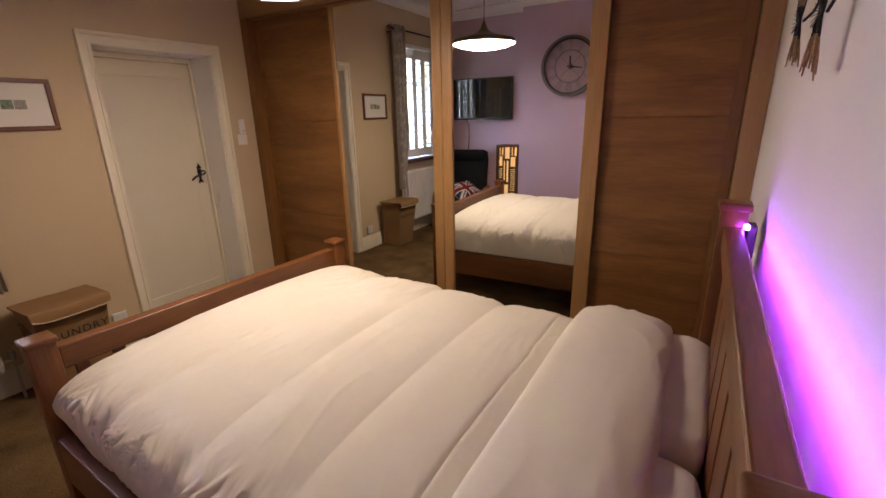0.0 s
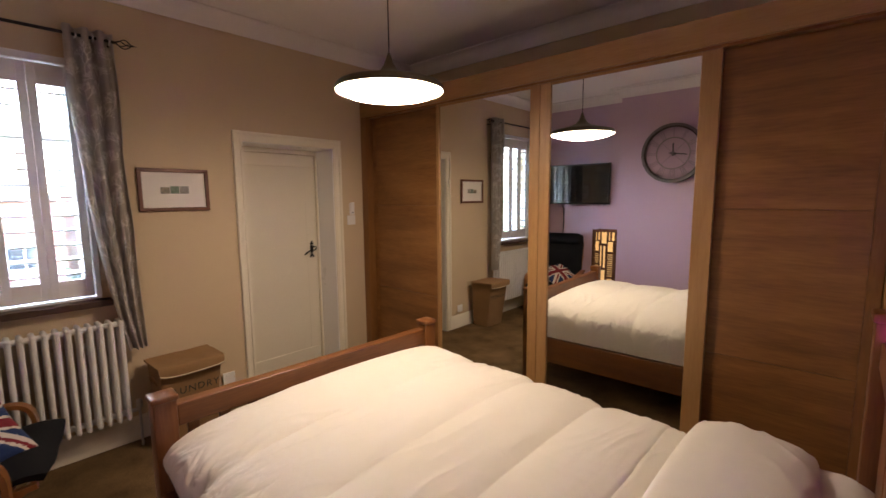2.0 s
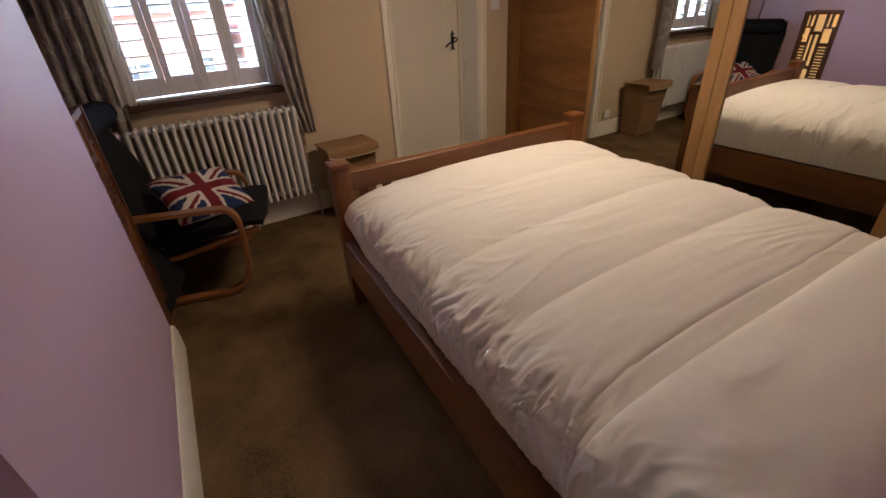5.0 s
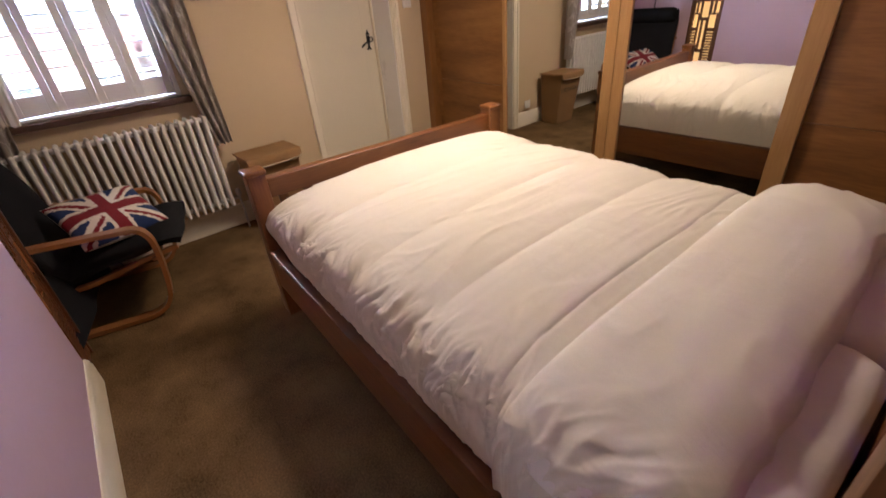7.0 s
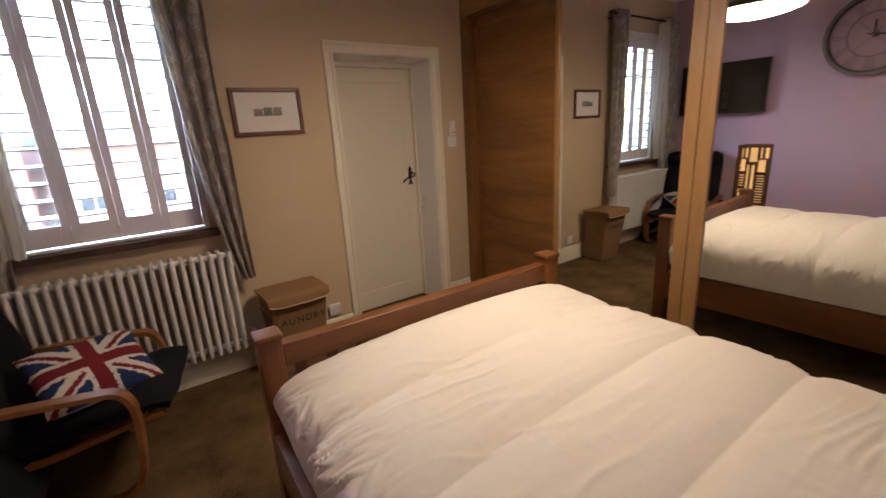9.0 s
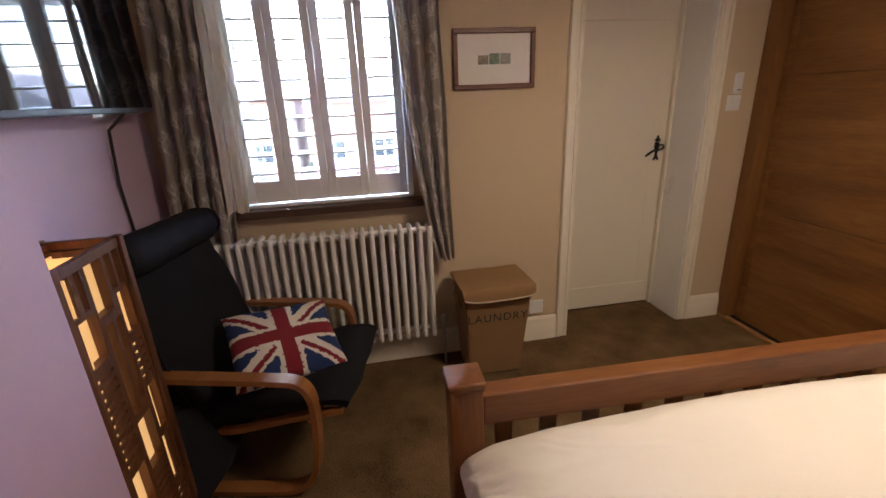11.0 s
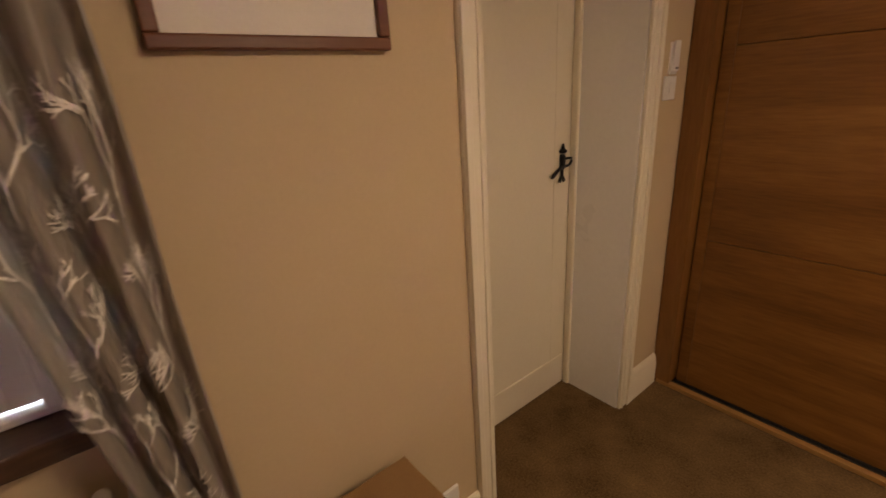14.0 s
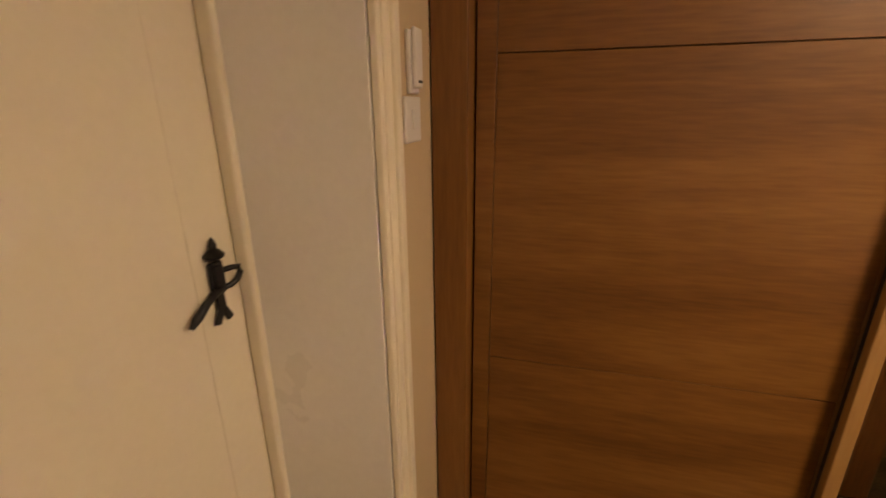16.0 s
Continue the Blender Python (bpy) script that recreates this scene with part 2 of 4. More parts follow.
def sweep(points, width, thick, side):
    """A flat band of rectangular section along a line of points; side is the direction of its width."""
    bm = bmesh.new()
    pts = [Vector(p) for p in points]
    s = Vector(side).normalized()
    rings = []
    for i, p in enumerate(pts):
        d = (pts[min(i + 1, len(pts) - 1)] - pts[max(i - 1, 0)]).normalized()
        n = d.cross(s).normalized()
        w, t = s * width / 2, n * thick / 2
        rings.append([bm.verts.new(p + a) for a in (w + t, w - t, -w - t, -w + t)])
    for a, b in zip(rings, rings[1:]):
        for k in range(4):
            bm.faces.new((a[k], a[(k + 1) % 4], b[(k + 1) % 4], b[k]))
    bm.faces.new(rings[0])
    bm.faces.new(rings[-1])
    bmesh.ops.recalc_face_normals(bm, faces=bm.faces[:])
    return bm


def sheet(nu, nv, f, thick=0.0, closed=False):
    """A grid surface from f(i/nu, j/nv), made solid when thick is given."""
    bm = bmesh.new()
    g = [[bm.verts.new(f(i / nu, j / nv)) for j in range(nv + 1)] for i in range(nu + 1)]
    for i in range(nu):
        for j in range(nv):
            bm.faces.new((g[i][j], g[i + 1][j], g[i + 1][j + 1], g[i][j + 1]))
    if closed:
        bmesh.ops.remove_doubles(bm, verts=bm.verts[:], dist=1e-5)
    bmesh.ops.recalc_face_normals(bm, faces=bm.faces[:])
    if thick:
        bmesh.ops.solidify(bm, geom=bm.faces[:], thickness=thick)
    return bm


def part(name, bm, material, parent=None, label="", smooth=None):
    me = bpy.data.meshes.new(name)
    bm.to_mesh(me)
    bm.free()
    me.materials.append(material)
    if smooth is not None:
        for poly in me.polygons:
            poly.use_smooth = True
        me.set_sharp_from_angle(angle=radians(smooth))
    ob = new(name, me)
    ob.parent = parent
    if label:
        ob["label"] = label
    return ob


def thing(name, at, label, category, group="", turn=0.0, kind=""):
    ob = new(name)
    ob.empty_display_size = 0.1
    ob.matrix_world = pose(*at, 0, 0, turn)
    return tagged(ob, label, category, group, kind)


def setting(name, bm, material, label, category, smooth=None):
    return tagged(part(name, bm, material, None, "", smooth), label, category, "", "structure")


# ---- the room: x from the window wall, y from the wardrobe front, z from the carpet ----
XH, YB, YA, YC, ZC = 3.59, 0.66, -3.22, -2.97, 2.87
XC0, XC1 = 1.25, 2.69
DY0, DY1, DZ = -1.10, -0.30, 2.012
WY0, WY1, WZ0, WZ1 = -2.88, -2.01, 0.975, 2.385
T = 0.34

setting("floor", box(-T, XH + 0.2, YA - 0.2, YB + 0.2, -0.12, 0.0), CARPET, "worn brown cut-pile carpet", "carpet")
setting("ceiling", box(-T, XH + 0.2, YA - 0.2, YB + 0.2, ZC, ZC + 0.15), CEILING, "white painted ceiling", "ceiling")
wall = merge(
    box(-T, 0, YA, WY0, 0, ZC), box(-T, 0, WY0, WY1, 0, WZ0 - 0.04), box(-T, 0, WY0, WY1, WZ1, ZC),
    box(-T, 0, WY1, DY0, 0, ZC), box(-T, 0, DY0, DY1, DZ, ZC), box(-T, 0, DY1, YB, 0, ZC))
setting("wall_west", wall, BEIGE, "beige painted window and door wall", "wall")
setting("wall_east", box(XH, XH + 0.2, YA, YB, 0, ZC), CREAM, "off-white painted wall behind the headboard", "wall")
setting("wall_north", box(-T, XH + 0.2, YB, YB + 0.2, 0, ZC), BEIGE, "beige painted wall behind the wardrobe", "wall")
setting("wall_south", box(-T, XH + 0.2, YA - 0.2, YA, 0, ZC), LILAC, "lilac painted alcove wall", "wall")
setting("chimney_breast", box(XC0, XC1, YA, YC, 0, ZC), LILAC, "lilac painted chimney breast", "wall")


def prism(profile, p0, p1, normal, m0=0.0, m1=0.0):
    """A moulding: (out, up) profile swept level from p0 to p1, standing out along normal; m0, m1 mitre its ends."""
    bm = bmesh.new()
    a, b, n = Vector(p0), Vector(p1), Vector(normal)
    d = (b - a).normalized()
    ra = [bm.verts.new(a + n * o + Vector((0, 0, u)) + d * (o * m0)) for o, u in profile]
    rb = [bm.verts.new(b + n * o + Vector((0, 0, u)) - d * (o * m1)) for o, u in profile]
    k = len(profile)
    for i in range(k):
        bm.faces.new((ra[i], ra[(i + 1) % k], rb[(i + 1) % k], rb[i]))
    bm.faces.new(ra)
    bm.faces.new(rb)
    bmesh.ops.recalc_face_normals(bm, faces=bm.faces[:])
    return bm


# coving round the ceiling
COVE = [(0.001, -0.11), (0.012, -0.11), (0.016, -0.095)] + [(0.10 - 0.084 * math.cos(a), -0.012 - 0.083 * (1 - math.sin(a))) for a in (0.2, 0.5, 0.8, 1.1, 1.35)] + [(0.11, -0.012), (0.11, -0.001), (0.001, -0.001)]
cove = merge(
    prism(COVE, (0, YA, ZC), (0, YB, ZC), (1, 0, 0), 1, 1), prism(COVE, (0, YB, ZC), (XH, YB, ZC), (0, -1, 0), 1, 1),
    prism(COVE, (XH, YA, ZC), (XH, YB, ZC), (-1, 0, 0), 1, 1), prism(COVE, (0, YA, ZC), (XC0, YA, ZC), (0, 1, 0), 1, 1),
    prism(COVE, (XC0, YA, ZC), (XC0, YC, ZC), (-1, 0, 0), 1, -1), prism(COVE, (XC0, YC, ZC), (XC1, YC, ZC), (0, 1, 0), -1, -1),
    prism(COVE, (XC1, YA, ZC), (XC1, YC, ZC), (1, 0, 0), 1, -1), prism(COVE, (XC1, YA, ZC), (XH, YA, ZC), (0, 1, 0), 1, 1))
setting("coving", cove, CEILING, "plain white plaster coving", "coving", 40)

SKIRT = [(0.001, 0.0), (0.02, 0.0), (0.02, 0.115), (0.016, 0.122), (0.017, 0.132), (0.012, 0.148), (0.006, 0.157), (0.001, 0.158)]
ARCH_W = 0.068
skirt = merge(
    prism(SKIRT, (0, YA, 0), (0, DY0 - ARCH_W, 0), (1, 0, 0), 1, 0), prism(SKIRT, (0, DY1 + ARCH_W, 0), (0, -0.004, 0), (1, 0, 0), 0, 0),
    prism(SKIRT, (XH, YA, 0), (XH, -0.004, 0), (-1, 0, 0), 1, 0), prism(SKIRT, (0, YA, 0), (XC0, YA, 0), (0, 1, 0), 1, 1),
    prism(SKIRT, (XC0, YA, 0), (XC0, YC, 0), (-1, 0, 0), 1, -1), prism(SKIRT, (XC0, YC, 0), (XC1, YC, 0), (0, 1, 0), -1, -1),
    prism(SKIRT, (XC1, YA, 0), (XC1, YC, 0), (1, 0, 0), 1, -1), prism(SKIRT, (XC1, YA, 0), (XH, YA, 0), (0, 1, 0), 1, 1))
setting("baseboard", skirt, GLOSS, "white moulded skirting board", "skirting board", 40)

# ---- door in its deep reveal ----
door = thing("door_1", (-0.29, (DY0 + DY1) / 2, 0), "closed cream panelled door in a deep white reveal", "door", kind="structure")
half = (DY1 - DY0) / 2
X0 = 0.29
lining = merge(box(0.0, X0 - 0.002, -half, -half + 0.012, 0, DZ - 0.012), box(0.0, X0 - 0.002, half - 0.012, half, 0, DZ - 0.012), box(0.0, X0 - 0.002, -half, half, DZ - 0.012, DZ))
part("lining", lining, WHITE, door)


def architrave(w, t):
    """Moulded trim round the opening: two uprights and a head, with a raised outer bead."""
    bits = []
    for s in (-1, 1):
        a, b = sorted((s * (half - 0.008), s * (half + w)))
        bits.append(box(X0, X0 + t * 0.6, a, b, 0, DZ + w, 0.003))
        a, b = sorted((s * (half + w * 0.62), s * (half + w - 0.002)))
        bits.append(box(X0 + t * 0.6 - 0.004, X0 + t, a, b, 0, DZ + w - 0.002, 0.004))
        a, b = sorted((s * (half + w * 0.08), s * (half + w * 0.22)))
        bits.append(box(X0 + t * 0.6 - 0.004, X0 + t * 0.8, a, b, 0, DZ + w * 0.2, 0.003))
    bits.append(box(X0 + 0.0005, X0 + t * 0.6 + 0.001, -half - w + 0.002, half + w - 0.002, DZ - 0.008, DZ + w - 0.001, 0.003))
    bits.append(box(X0 + t * 0.6 - 0.003, X0 + t + 0.001, -half - w + 0.004, half + w - 0.004, DZ + w * 0.62, DZ + w - 0.003, 0.004))
    return merge(*bits)


part("architrave", architrave(ARCH_W, 0.024), GLOSS, door)
stop = merge(box(0.001, 0.034, half - 0.028, half - 0.010, 0, DZ - 0.045, 0.007, 3), box(0.002, 0.03, -half + 0.012, -half + 0.03, 0, DZ - 0.045, 0.004), box(0.002, 0.03, -half + 0.012, half - 0.012, DZ - 0.05, DZ - 0.012, 0.004))
part("door_frame", stop, GLOSS, door)
leaf = part("leaf", box(-0.04, 0.0, -half + 0.014, half - 0.014, 0.008, DZ - 0.052, 0.003), GLOSS, door)
rails = merge(box(0.0, 0.007, -half + 0.032, half - 0.036, 0.012, 0.17, 0.004), box(0.0, 0.007, -half + 0.032, half - 0.036, DZ - 0.16, DZ - 0.054, 0.004),
              box(0.0, 0.0065, -half + 0.032, -half + 0.115, 0.172, DZ - 0.162, 0.004), box(0.0, 0.0012, half - 0.125, half - 0.036, 0.172, DZ - 0.162, 0.0005))
part("rail", rails, GLOSS, leaf)
# black iron thumb latch
hy, hz = half - 0.085, 1.10
LATCH_SIZE = Matrix.Diagonal((0.62, 0.74, 0.60, 1))


def latch_part(name, bm, label=""):
    part(name, moved(bm, Matrix.Translation((0.007, hy, hz)) @ LATCH_SIZE), IRON, leaf, label, 45)


latch_part("latch", merge(box(0.0, 0.008, -0.021, 0.021, -0.03, 0.072, 0.007, 3), box(0.004, 0.020, -0.015, 0.015, -0.012, 0.064, 0.006),
                          box(0.0, 0.008, -0.013, 0.013, -0.088, -0.026, 0.003)), "black iron latch plate")
latch_part("finial", merge(lathe([(0, 0.0), (0.012, 0.001), (0.025, 0.010), (0.026, 0.018), (0.016, 0.030), (0.009, 0.036), (0.011, 0.044), (0.007, 0.060), (0, 0.072)], 14, (0.008, 0, 0.077))))
latch_part("latch_tail", merge(*[moved(box(0.0, 0.009, -0.011, 0.011, -0.04, 0.004, 0.004), pose(0, sgn * 0.006, -0.082, sgn * 24, 0, 0)) for sgn in (-1, 1)]))
latch_part("thumb_lever", tube([(0.012, 0.004, -0.012), (0.022, -0.028, -0.012), (0.026, -0.060, -0.026), (0.026, -0.092, -0.052), (0.022, -0.110, -0.074)], [0.011, 0.011, 0.011, 0.013, 0.007], 10))
latch_part("latch_loop", tube([(0.006, 0.010, 0.040), (0.024, 0.030, 0.044), (0.030, 0.050, 0.040), (0.030, 0.054, 0.022), (0.026, 0.044, 0.0), (0.020, 0.026, -0.010), (0.006, 0.008, -0.014)], 0.009, 8))

# ---- switch plates beside the door ----
sw = thing("light_switch", (0.0, -0.135, 1.375), "white plastic light switch on the beige wall", "switch")
part("plate", box(0.001, 0.009, -0.043, 0.043, -0.045, 0.04, 0.003), PLASTIC, sw)
part("rocker", box(0.009, 0.013, -0.012, 0.012, -0.02, 0.018, 0.002), PLASTIC, sw)
rc = thing("wall_remote", (0.0, -0.125, 1.475), "white remote control in a wall cradle above the switch", "remote")
part("cradle", box(0.001, 0.01, -0.026, 0.026, -0.055, 0.055, 0.003), PLASTIC, rc)
part("handset", box(0.01, 0.02, -0.021, 0.021, -0.045, 0.06, 0.005), PLASTIC, rc)
part("button", box(0.02, 0.022, -0.01, 0.01, -0.036, -0.031, 0.0005, 1), BLACKPL, rc)
so = thing("wall_socket", (0.021, -1.31, 0.075), "white plastic socket on the skirting", "socket")
part("plate", box(0.0, 0.01, -0.043, 0.043, 0.12, 0.205, 0.003), PLASTIC, so)
part("switch", box(0.01, 0.014, -0.02, 0.0, 0.18, 0.192, 0.001), PLASTIC, so)

# ---- fitted wardrobe with four sliding doors ----
ward = thing("wardrobe", (0, 0, 0), "fitted oak wardrobe with two mirrored sliding doors", "wardrobe")
FZ0, FZ1 = 2.305, 2.44
part("fascia", box(0.002, XH - 0.002, 0, 0.024, FZ0, FZ1, 0.002), OAK_LX, ward)
# left post near the wall: its shade is put into the darker oak
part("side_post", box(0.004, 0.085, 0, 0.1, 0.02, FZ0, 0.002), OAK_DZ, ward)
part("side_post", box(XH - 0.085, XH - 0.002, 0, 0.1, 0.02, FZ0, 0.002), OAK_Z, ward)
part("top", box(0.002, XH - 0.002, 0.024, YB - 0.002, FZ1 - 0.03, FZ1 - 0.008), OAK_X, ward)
part("sole", box(0.025, XH - 0.002, 0, 0.03, 0.0, 0.02, 0.002), OAK_LX, ward)
part("track", merge(box(0.085, XH - 0.085, 0.03, 0.036, 0.0, 0.02), box(0.085, XH - 0.085, 0.036, 0.12, 0.0, 0.008), box(0.085, XH - 0.085, 0.058, 0.064, 0.0, 0.018)), TRACK, ward)
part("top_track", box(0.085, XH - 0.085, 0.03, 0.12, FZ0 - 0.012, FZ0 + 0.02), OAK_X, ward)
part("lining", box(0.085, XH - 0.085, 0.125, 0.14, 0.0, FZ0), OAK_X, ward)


def oak_door(x0, x1, y):
    """A recessed sliding door: two plain stiles and three level-grained panels with fine joints between them."""
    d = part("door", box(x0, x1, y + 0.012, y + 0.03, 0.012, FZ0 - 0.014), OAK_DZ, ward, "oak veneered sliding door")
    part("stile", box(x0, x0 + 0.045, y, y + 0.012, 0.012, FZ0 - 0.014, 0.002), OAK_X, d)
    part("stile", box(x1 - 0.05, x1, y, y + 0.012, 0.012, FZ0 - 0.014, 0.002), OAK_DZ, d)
    for z0, z1 in ((0.012, 0.744), (0.7465, 1.505), (1.5075, FZ0 - 0.014)):
        part("panel", box(x0 + 0.046, x1 - 0.051, y + 0.001, y + 0.012, z0, z1, 0.0015), OAK_X, d)


def mirror_door(x0, x1, y, wl, wr):
    d = part("door", box(x0 + 0.002, x1 - 0.002, y + 0.012, y + 0.024, 0.014, FZ0 - 0.016), TRACK, ward, "mirrored sliding door in an oak frame")
    part("stile", box(x0, x0 + wl, y - 0.012, y + 0.012, 0.012, FZ0 - 0.014, 0.003), OAK_Z, d)
    part("stile", box(x1 - wr, x1, y - 0.012, y + 0.012, 0.012, FZ0 - 0.014, 0.003), OAK_Z, d)
    part("rail", box(x0 + wl, x1 - wr, y - 0.006, y + 0.012, FZ0 - 0.03, FZ0 - 0.014, 0.002), OAK_LX, d)
    part("rail", box(x0 + wl, x1 - wr, y - 0.006, y + 0.012, 0.012, 0.05, 0.002), OAK_LX, d)
    part("mirror", box(x0 + wl, x1 - wr, y, y + 0.006, 0.05, FZ0 - 0.03), MIRROR, d, "clear mirror glass")


oak_door(0.09, 0.985, 0.07)
mirror_door(0.935, 1.857, 0.04, 0.03, 0.072)
mirror_door(1.860, 2.862, 0.04, 0.073, 0.091)
oak_door(2.80, XH - 0.088, 0.07)

# ---- window: outer frame and panes, plantation shutters, sill ----
win = thing("window_1", (0, 0, 0), "white window with open louvred plantation shutters", "window", kind="structure")
WF = surface("white window frame", (0.74, 0.73, 0.71), (0.79, 0.78, 0.76), 0.3, 3, bump=0.02)
GLASS = plain("window glass", (1, 1, 1), 0.0, 0.0, 1.0)
xf = -0.24
ym = (WY0 + WY1) / 2
part("window_frame", merge(box(xf, xf + 0.06, WY0, WY0 + 0.06, WZ0, WZ1), box(xf, xf + 0.06, WY1 - 0.06, WY1, WZ0, WZ1), box(xf, xf + 0.06, WY0 + 0.06, WY1 - 0.06, WZ0, WZ0 + 0.06),
                           box(xf, xf + 0.06, WY0 + 0.06, WY1 - 0.06, WZ1 - 0.06, WZ1), box(xf + 0.001, xf + 0.055, WY0 + 0.06, WY1 - 0.06, 1.93, 1.98)), WF, win)
for z0, z1 in ((WZ0 + 0.06, 1.93), (1.98, WZ1 - 0.06)):
    pane = part("pane", box(xf + 0.025, xf + 0.031, WY0 + 0.06, WY1 - 0.06, z0, z1), GLASS, win, "clear glass pane")
    pane.visible_shadow = False
part("window_sill", box(-0.18, 0.075, WY0 - 0.06, WY1 + 0.04, WZ0 - 0.04, WZ0 - 0.001, 0.004), WALNUT, win, "dark stained wooden sill")
part("reveal_sill", box(-0.18, -0.002, WY0 + 0.002, WY1 - 0.002, WZ0, WZ0 + 0.014, 0.003), WHITE, win)
sx = -0.045
part("shutter_frame", merge(box(sx - 0.02, sx + 0.05, WY0, WY0 + 0.028, WZ0 + 0.014, WZ1, 0.003), box(sx - 0.02, sx + 0.05, WY1 - 0.028, WY1, WZ0 + 0.014, WZ1, 0.003),
                            box(sx - 0.02, sx + 0.05, WY0 + 0.028, WY1 - 0.028, WZ1 - 0.04, WZ1, 0.003)), SHUTTER, win)
n_p = 4
py0, py1 = WY0 + 0.03, WY1 - 0.03
pw = (py1 - py0) / n_p
Z0S, Z1S = WZ0 + 0.022, WZ1 - 0.045
LZ0, LZ1 = 1.105, 2.225
for i in range(n_p):
    a, b = py0 + i * pw + 0.0007, py0 + (i + 1) * pw - 0.0007
    sh = part("shutter", merge(box(sx, sx + 0.028, a, a + 0.040, Z0S, Z1S, 0.003), box(sx, sx + 0.028, b - 0.040, b, Z0S, Z1S, 0.003),
                               box(sx + 0.001, sx + 0.027, a + 0.040, b - 0.040, Z0S, LZ0, 0.002), box(sx + 0.001, sx + 0.027, a + 0.040, b - 0.040, LZ1, Z1S, 0.002)), SHUTTER, win, "white painted shutter panel")
    nl = 13
    for k in range(nl):
        z = LZ0 + (k + 0.5) * (LZ1 - LZ0) / nl
        lv = box(-0.044, 0.044, a + 0.041, b - 0.041, -0.0045, 0.0045, 0.003)
        part("louvre", moved(lv, pose(sx + 0.014, 0, z, 0, 6, 0)), SHUTTER, sh)
    if i < 3:
        part("catch", box(sx + 0.028, sx + 0.034, b - 0.012, b + 0.004, Z0S + 0.015, Z0S + 0.075, 0.001), WHITE, sh)

# ---- outside: street, houses ----
BRICK = surface("red brickwork", (0.20, 0.085, 0.06), (0.29, 0.13, 0.095), 0.85, 1.5, bump=0.3, fine=14)
TILES = surface("grey roof tiles", (0.075, 0.075, 0.085), (0.12, 0.12, 0.135), 0.8, 1.5, bump=0.3, fine=10)
TARMAC = surface("grey asphalt", (0.045, 0.045, 0.048), (0.065, 0.065, 0.068), 0.9, 2, bump=0.3, fine=30)
GREEN = surface("clipped lawn", (0.04, 0.075, 0.02), (0.08, 0.13, 0.04), 0.95, 3, bump=0.6, fine=30)
CARPAINT = plain("dark red car paint", (0.06, 0.008, 0.012), 0.25)
RUBBER = plain("tyre rubber", (0.02, 0.02, 0.02), 0.8)
DARKGLASS = plain("dark window glass", (0.03, 0.035, 0.04), 0.08)
GZ = -3.1
setting("ground", box(-900, -T - 0.02, -900, 900, GZ - 0.4, GZ), GREEN, "grass verge and gardens", "ground")
setting("road", box(-22, -14, -300, 300, GZ + 0.004, GZ + 0.02), TARMAC, "grey asphalt street", "road")
setting("pavement", merge(box(-14, -12, -300, 300, GZ + 0.004, GZ + 0.13), box(-24, -22, -300, 300, GZ + 0.004, GZ + 0.13)), surface("concrete paving", (0.3, 0.29, 0.28), (0.38, 0.37, 0.35), 0.9, 2, bump=0.2, fine=20), "concrete pavement", "pavement")


def house(y0, w, x1, eave, ridge, gable):
    h = thing("house", (x1, y0 + w / 2, GZ), "red brick house with a grey tiled roof across the street", "house", "houses across the street")
    e, r = eave - GZ, ridge - GZ
    part("wall", box(-8, 0, -w / 2, w / 2, 0, e), BRICK, h)
    bm = bmesh.new()
    if gable:
        pts = [(-8.2, -w / 2 - 0.3, e), (-8.2, w / 2 + 0.3, e), (-8.2, 0, r), (0.25, -w / 2 - 0.3, e), (0.25, w / 2 + 0.3, e), (0.25, 0, r)]
    else:
        pts = [(-8.3, -w / 2 - 0.2, e), (0.3, -w / 2 - 0.2, e), (-4, -w / 2 - 0.2, r), (-8.3, w / 2 + 0.2, e), (0.3, w / 2 + 0.2, e), (-4, w / 2 + 0.2, r)]
    v = [bm.verts.new(p) for p in pts]
    for f in ((0, 1, 2), (3, 5, 4), (0, 3, 4, 1), (0, 2, 5, 3), (1, 4, 5, 2)):
        bm.faces.new([v[i] for i in f])
    bmesh.ops.recalc_face_normals(bm, faces=bm.faces[:])
    roof = part("roof", bm, TILES, h)
    part("chimney", box(-4.4, -3.6, w / 2 - 1.2, w / 2 - 0.6, r - 0.6, r + 0.9, 0.02), BRICK, roof)
    for yy in (-w * 0.26, w * 0.26):
        for z0, z1 in ((0.9, 2.2), (3.5, 4.6)):
            if z1 > e - 0.2:
                continue
            wd = part("window", merge(box(0.0, 0.06, yy - 0.75, yy - 0.67, z0, z1), box(0.0, 0.06, yy + 0.67, yy + 0.75, z0, z1), box(0.0, 0.06, yy - 0.67, yy + 0.67, z0, z0 + 0.08), box(0.0, 0.06, yy - 0.67, yy + 0.67, z1 - 0.08, z1), box(0.0, 0.05, yy - 0.04, yy + 0.04, z0 + 0.08, z1 - 0.08)), WF, h)
            part("pane", box(0.002, 0.02, yy - 0.67, yy + 0.67, z0 + 0.08, z1 - 0.08), DARKGLASS, wd)
    part("door", box(0.0, 0.05, -0.45, 0.45, 0, 2.05, 0.02), WF, h)


for k, (y0, w, gab, ev, rg) in enumerate(((-34, 9, 0, 1.9, 4.4), (-24, 7.5, 1, 1.6, 4.0), (-15.5, 9, 0, 1.8, 4.2), (-5.5, 6.5, 1, 1.5, 3.9), (2.0, 9, 0, 1.8, 4.3), (12.5, 8, 1, 1.7, 4.2), (22, 9, 0, 1.9, 4.4))):
    house(y0, w, -29, ev, rg, gab)


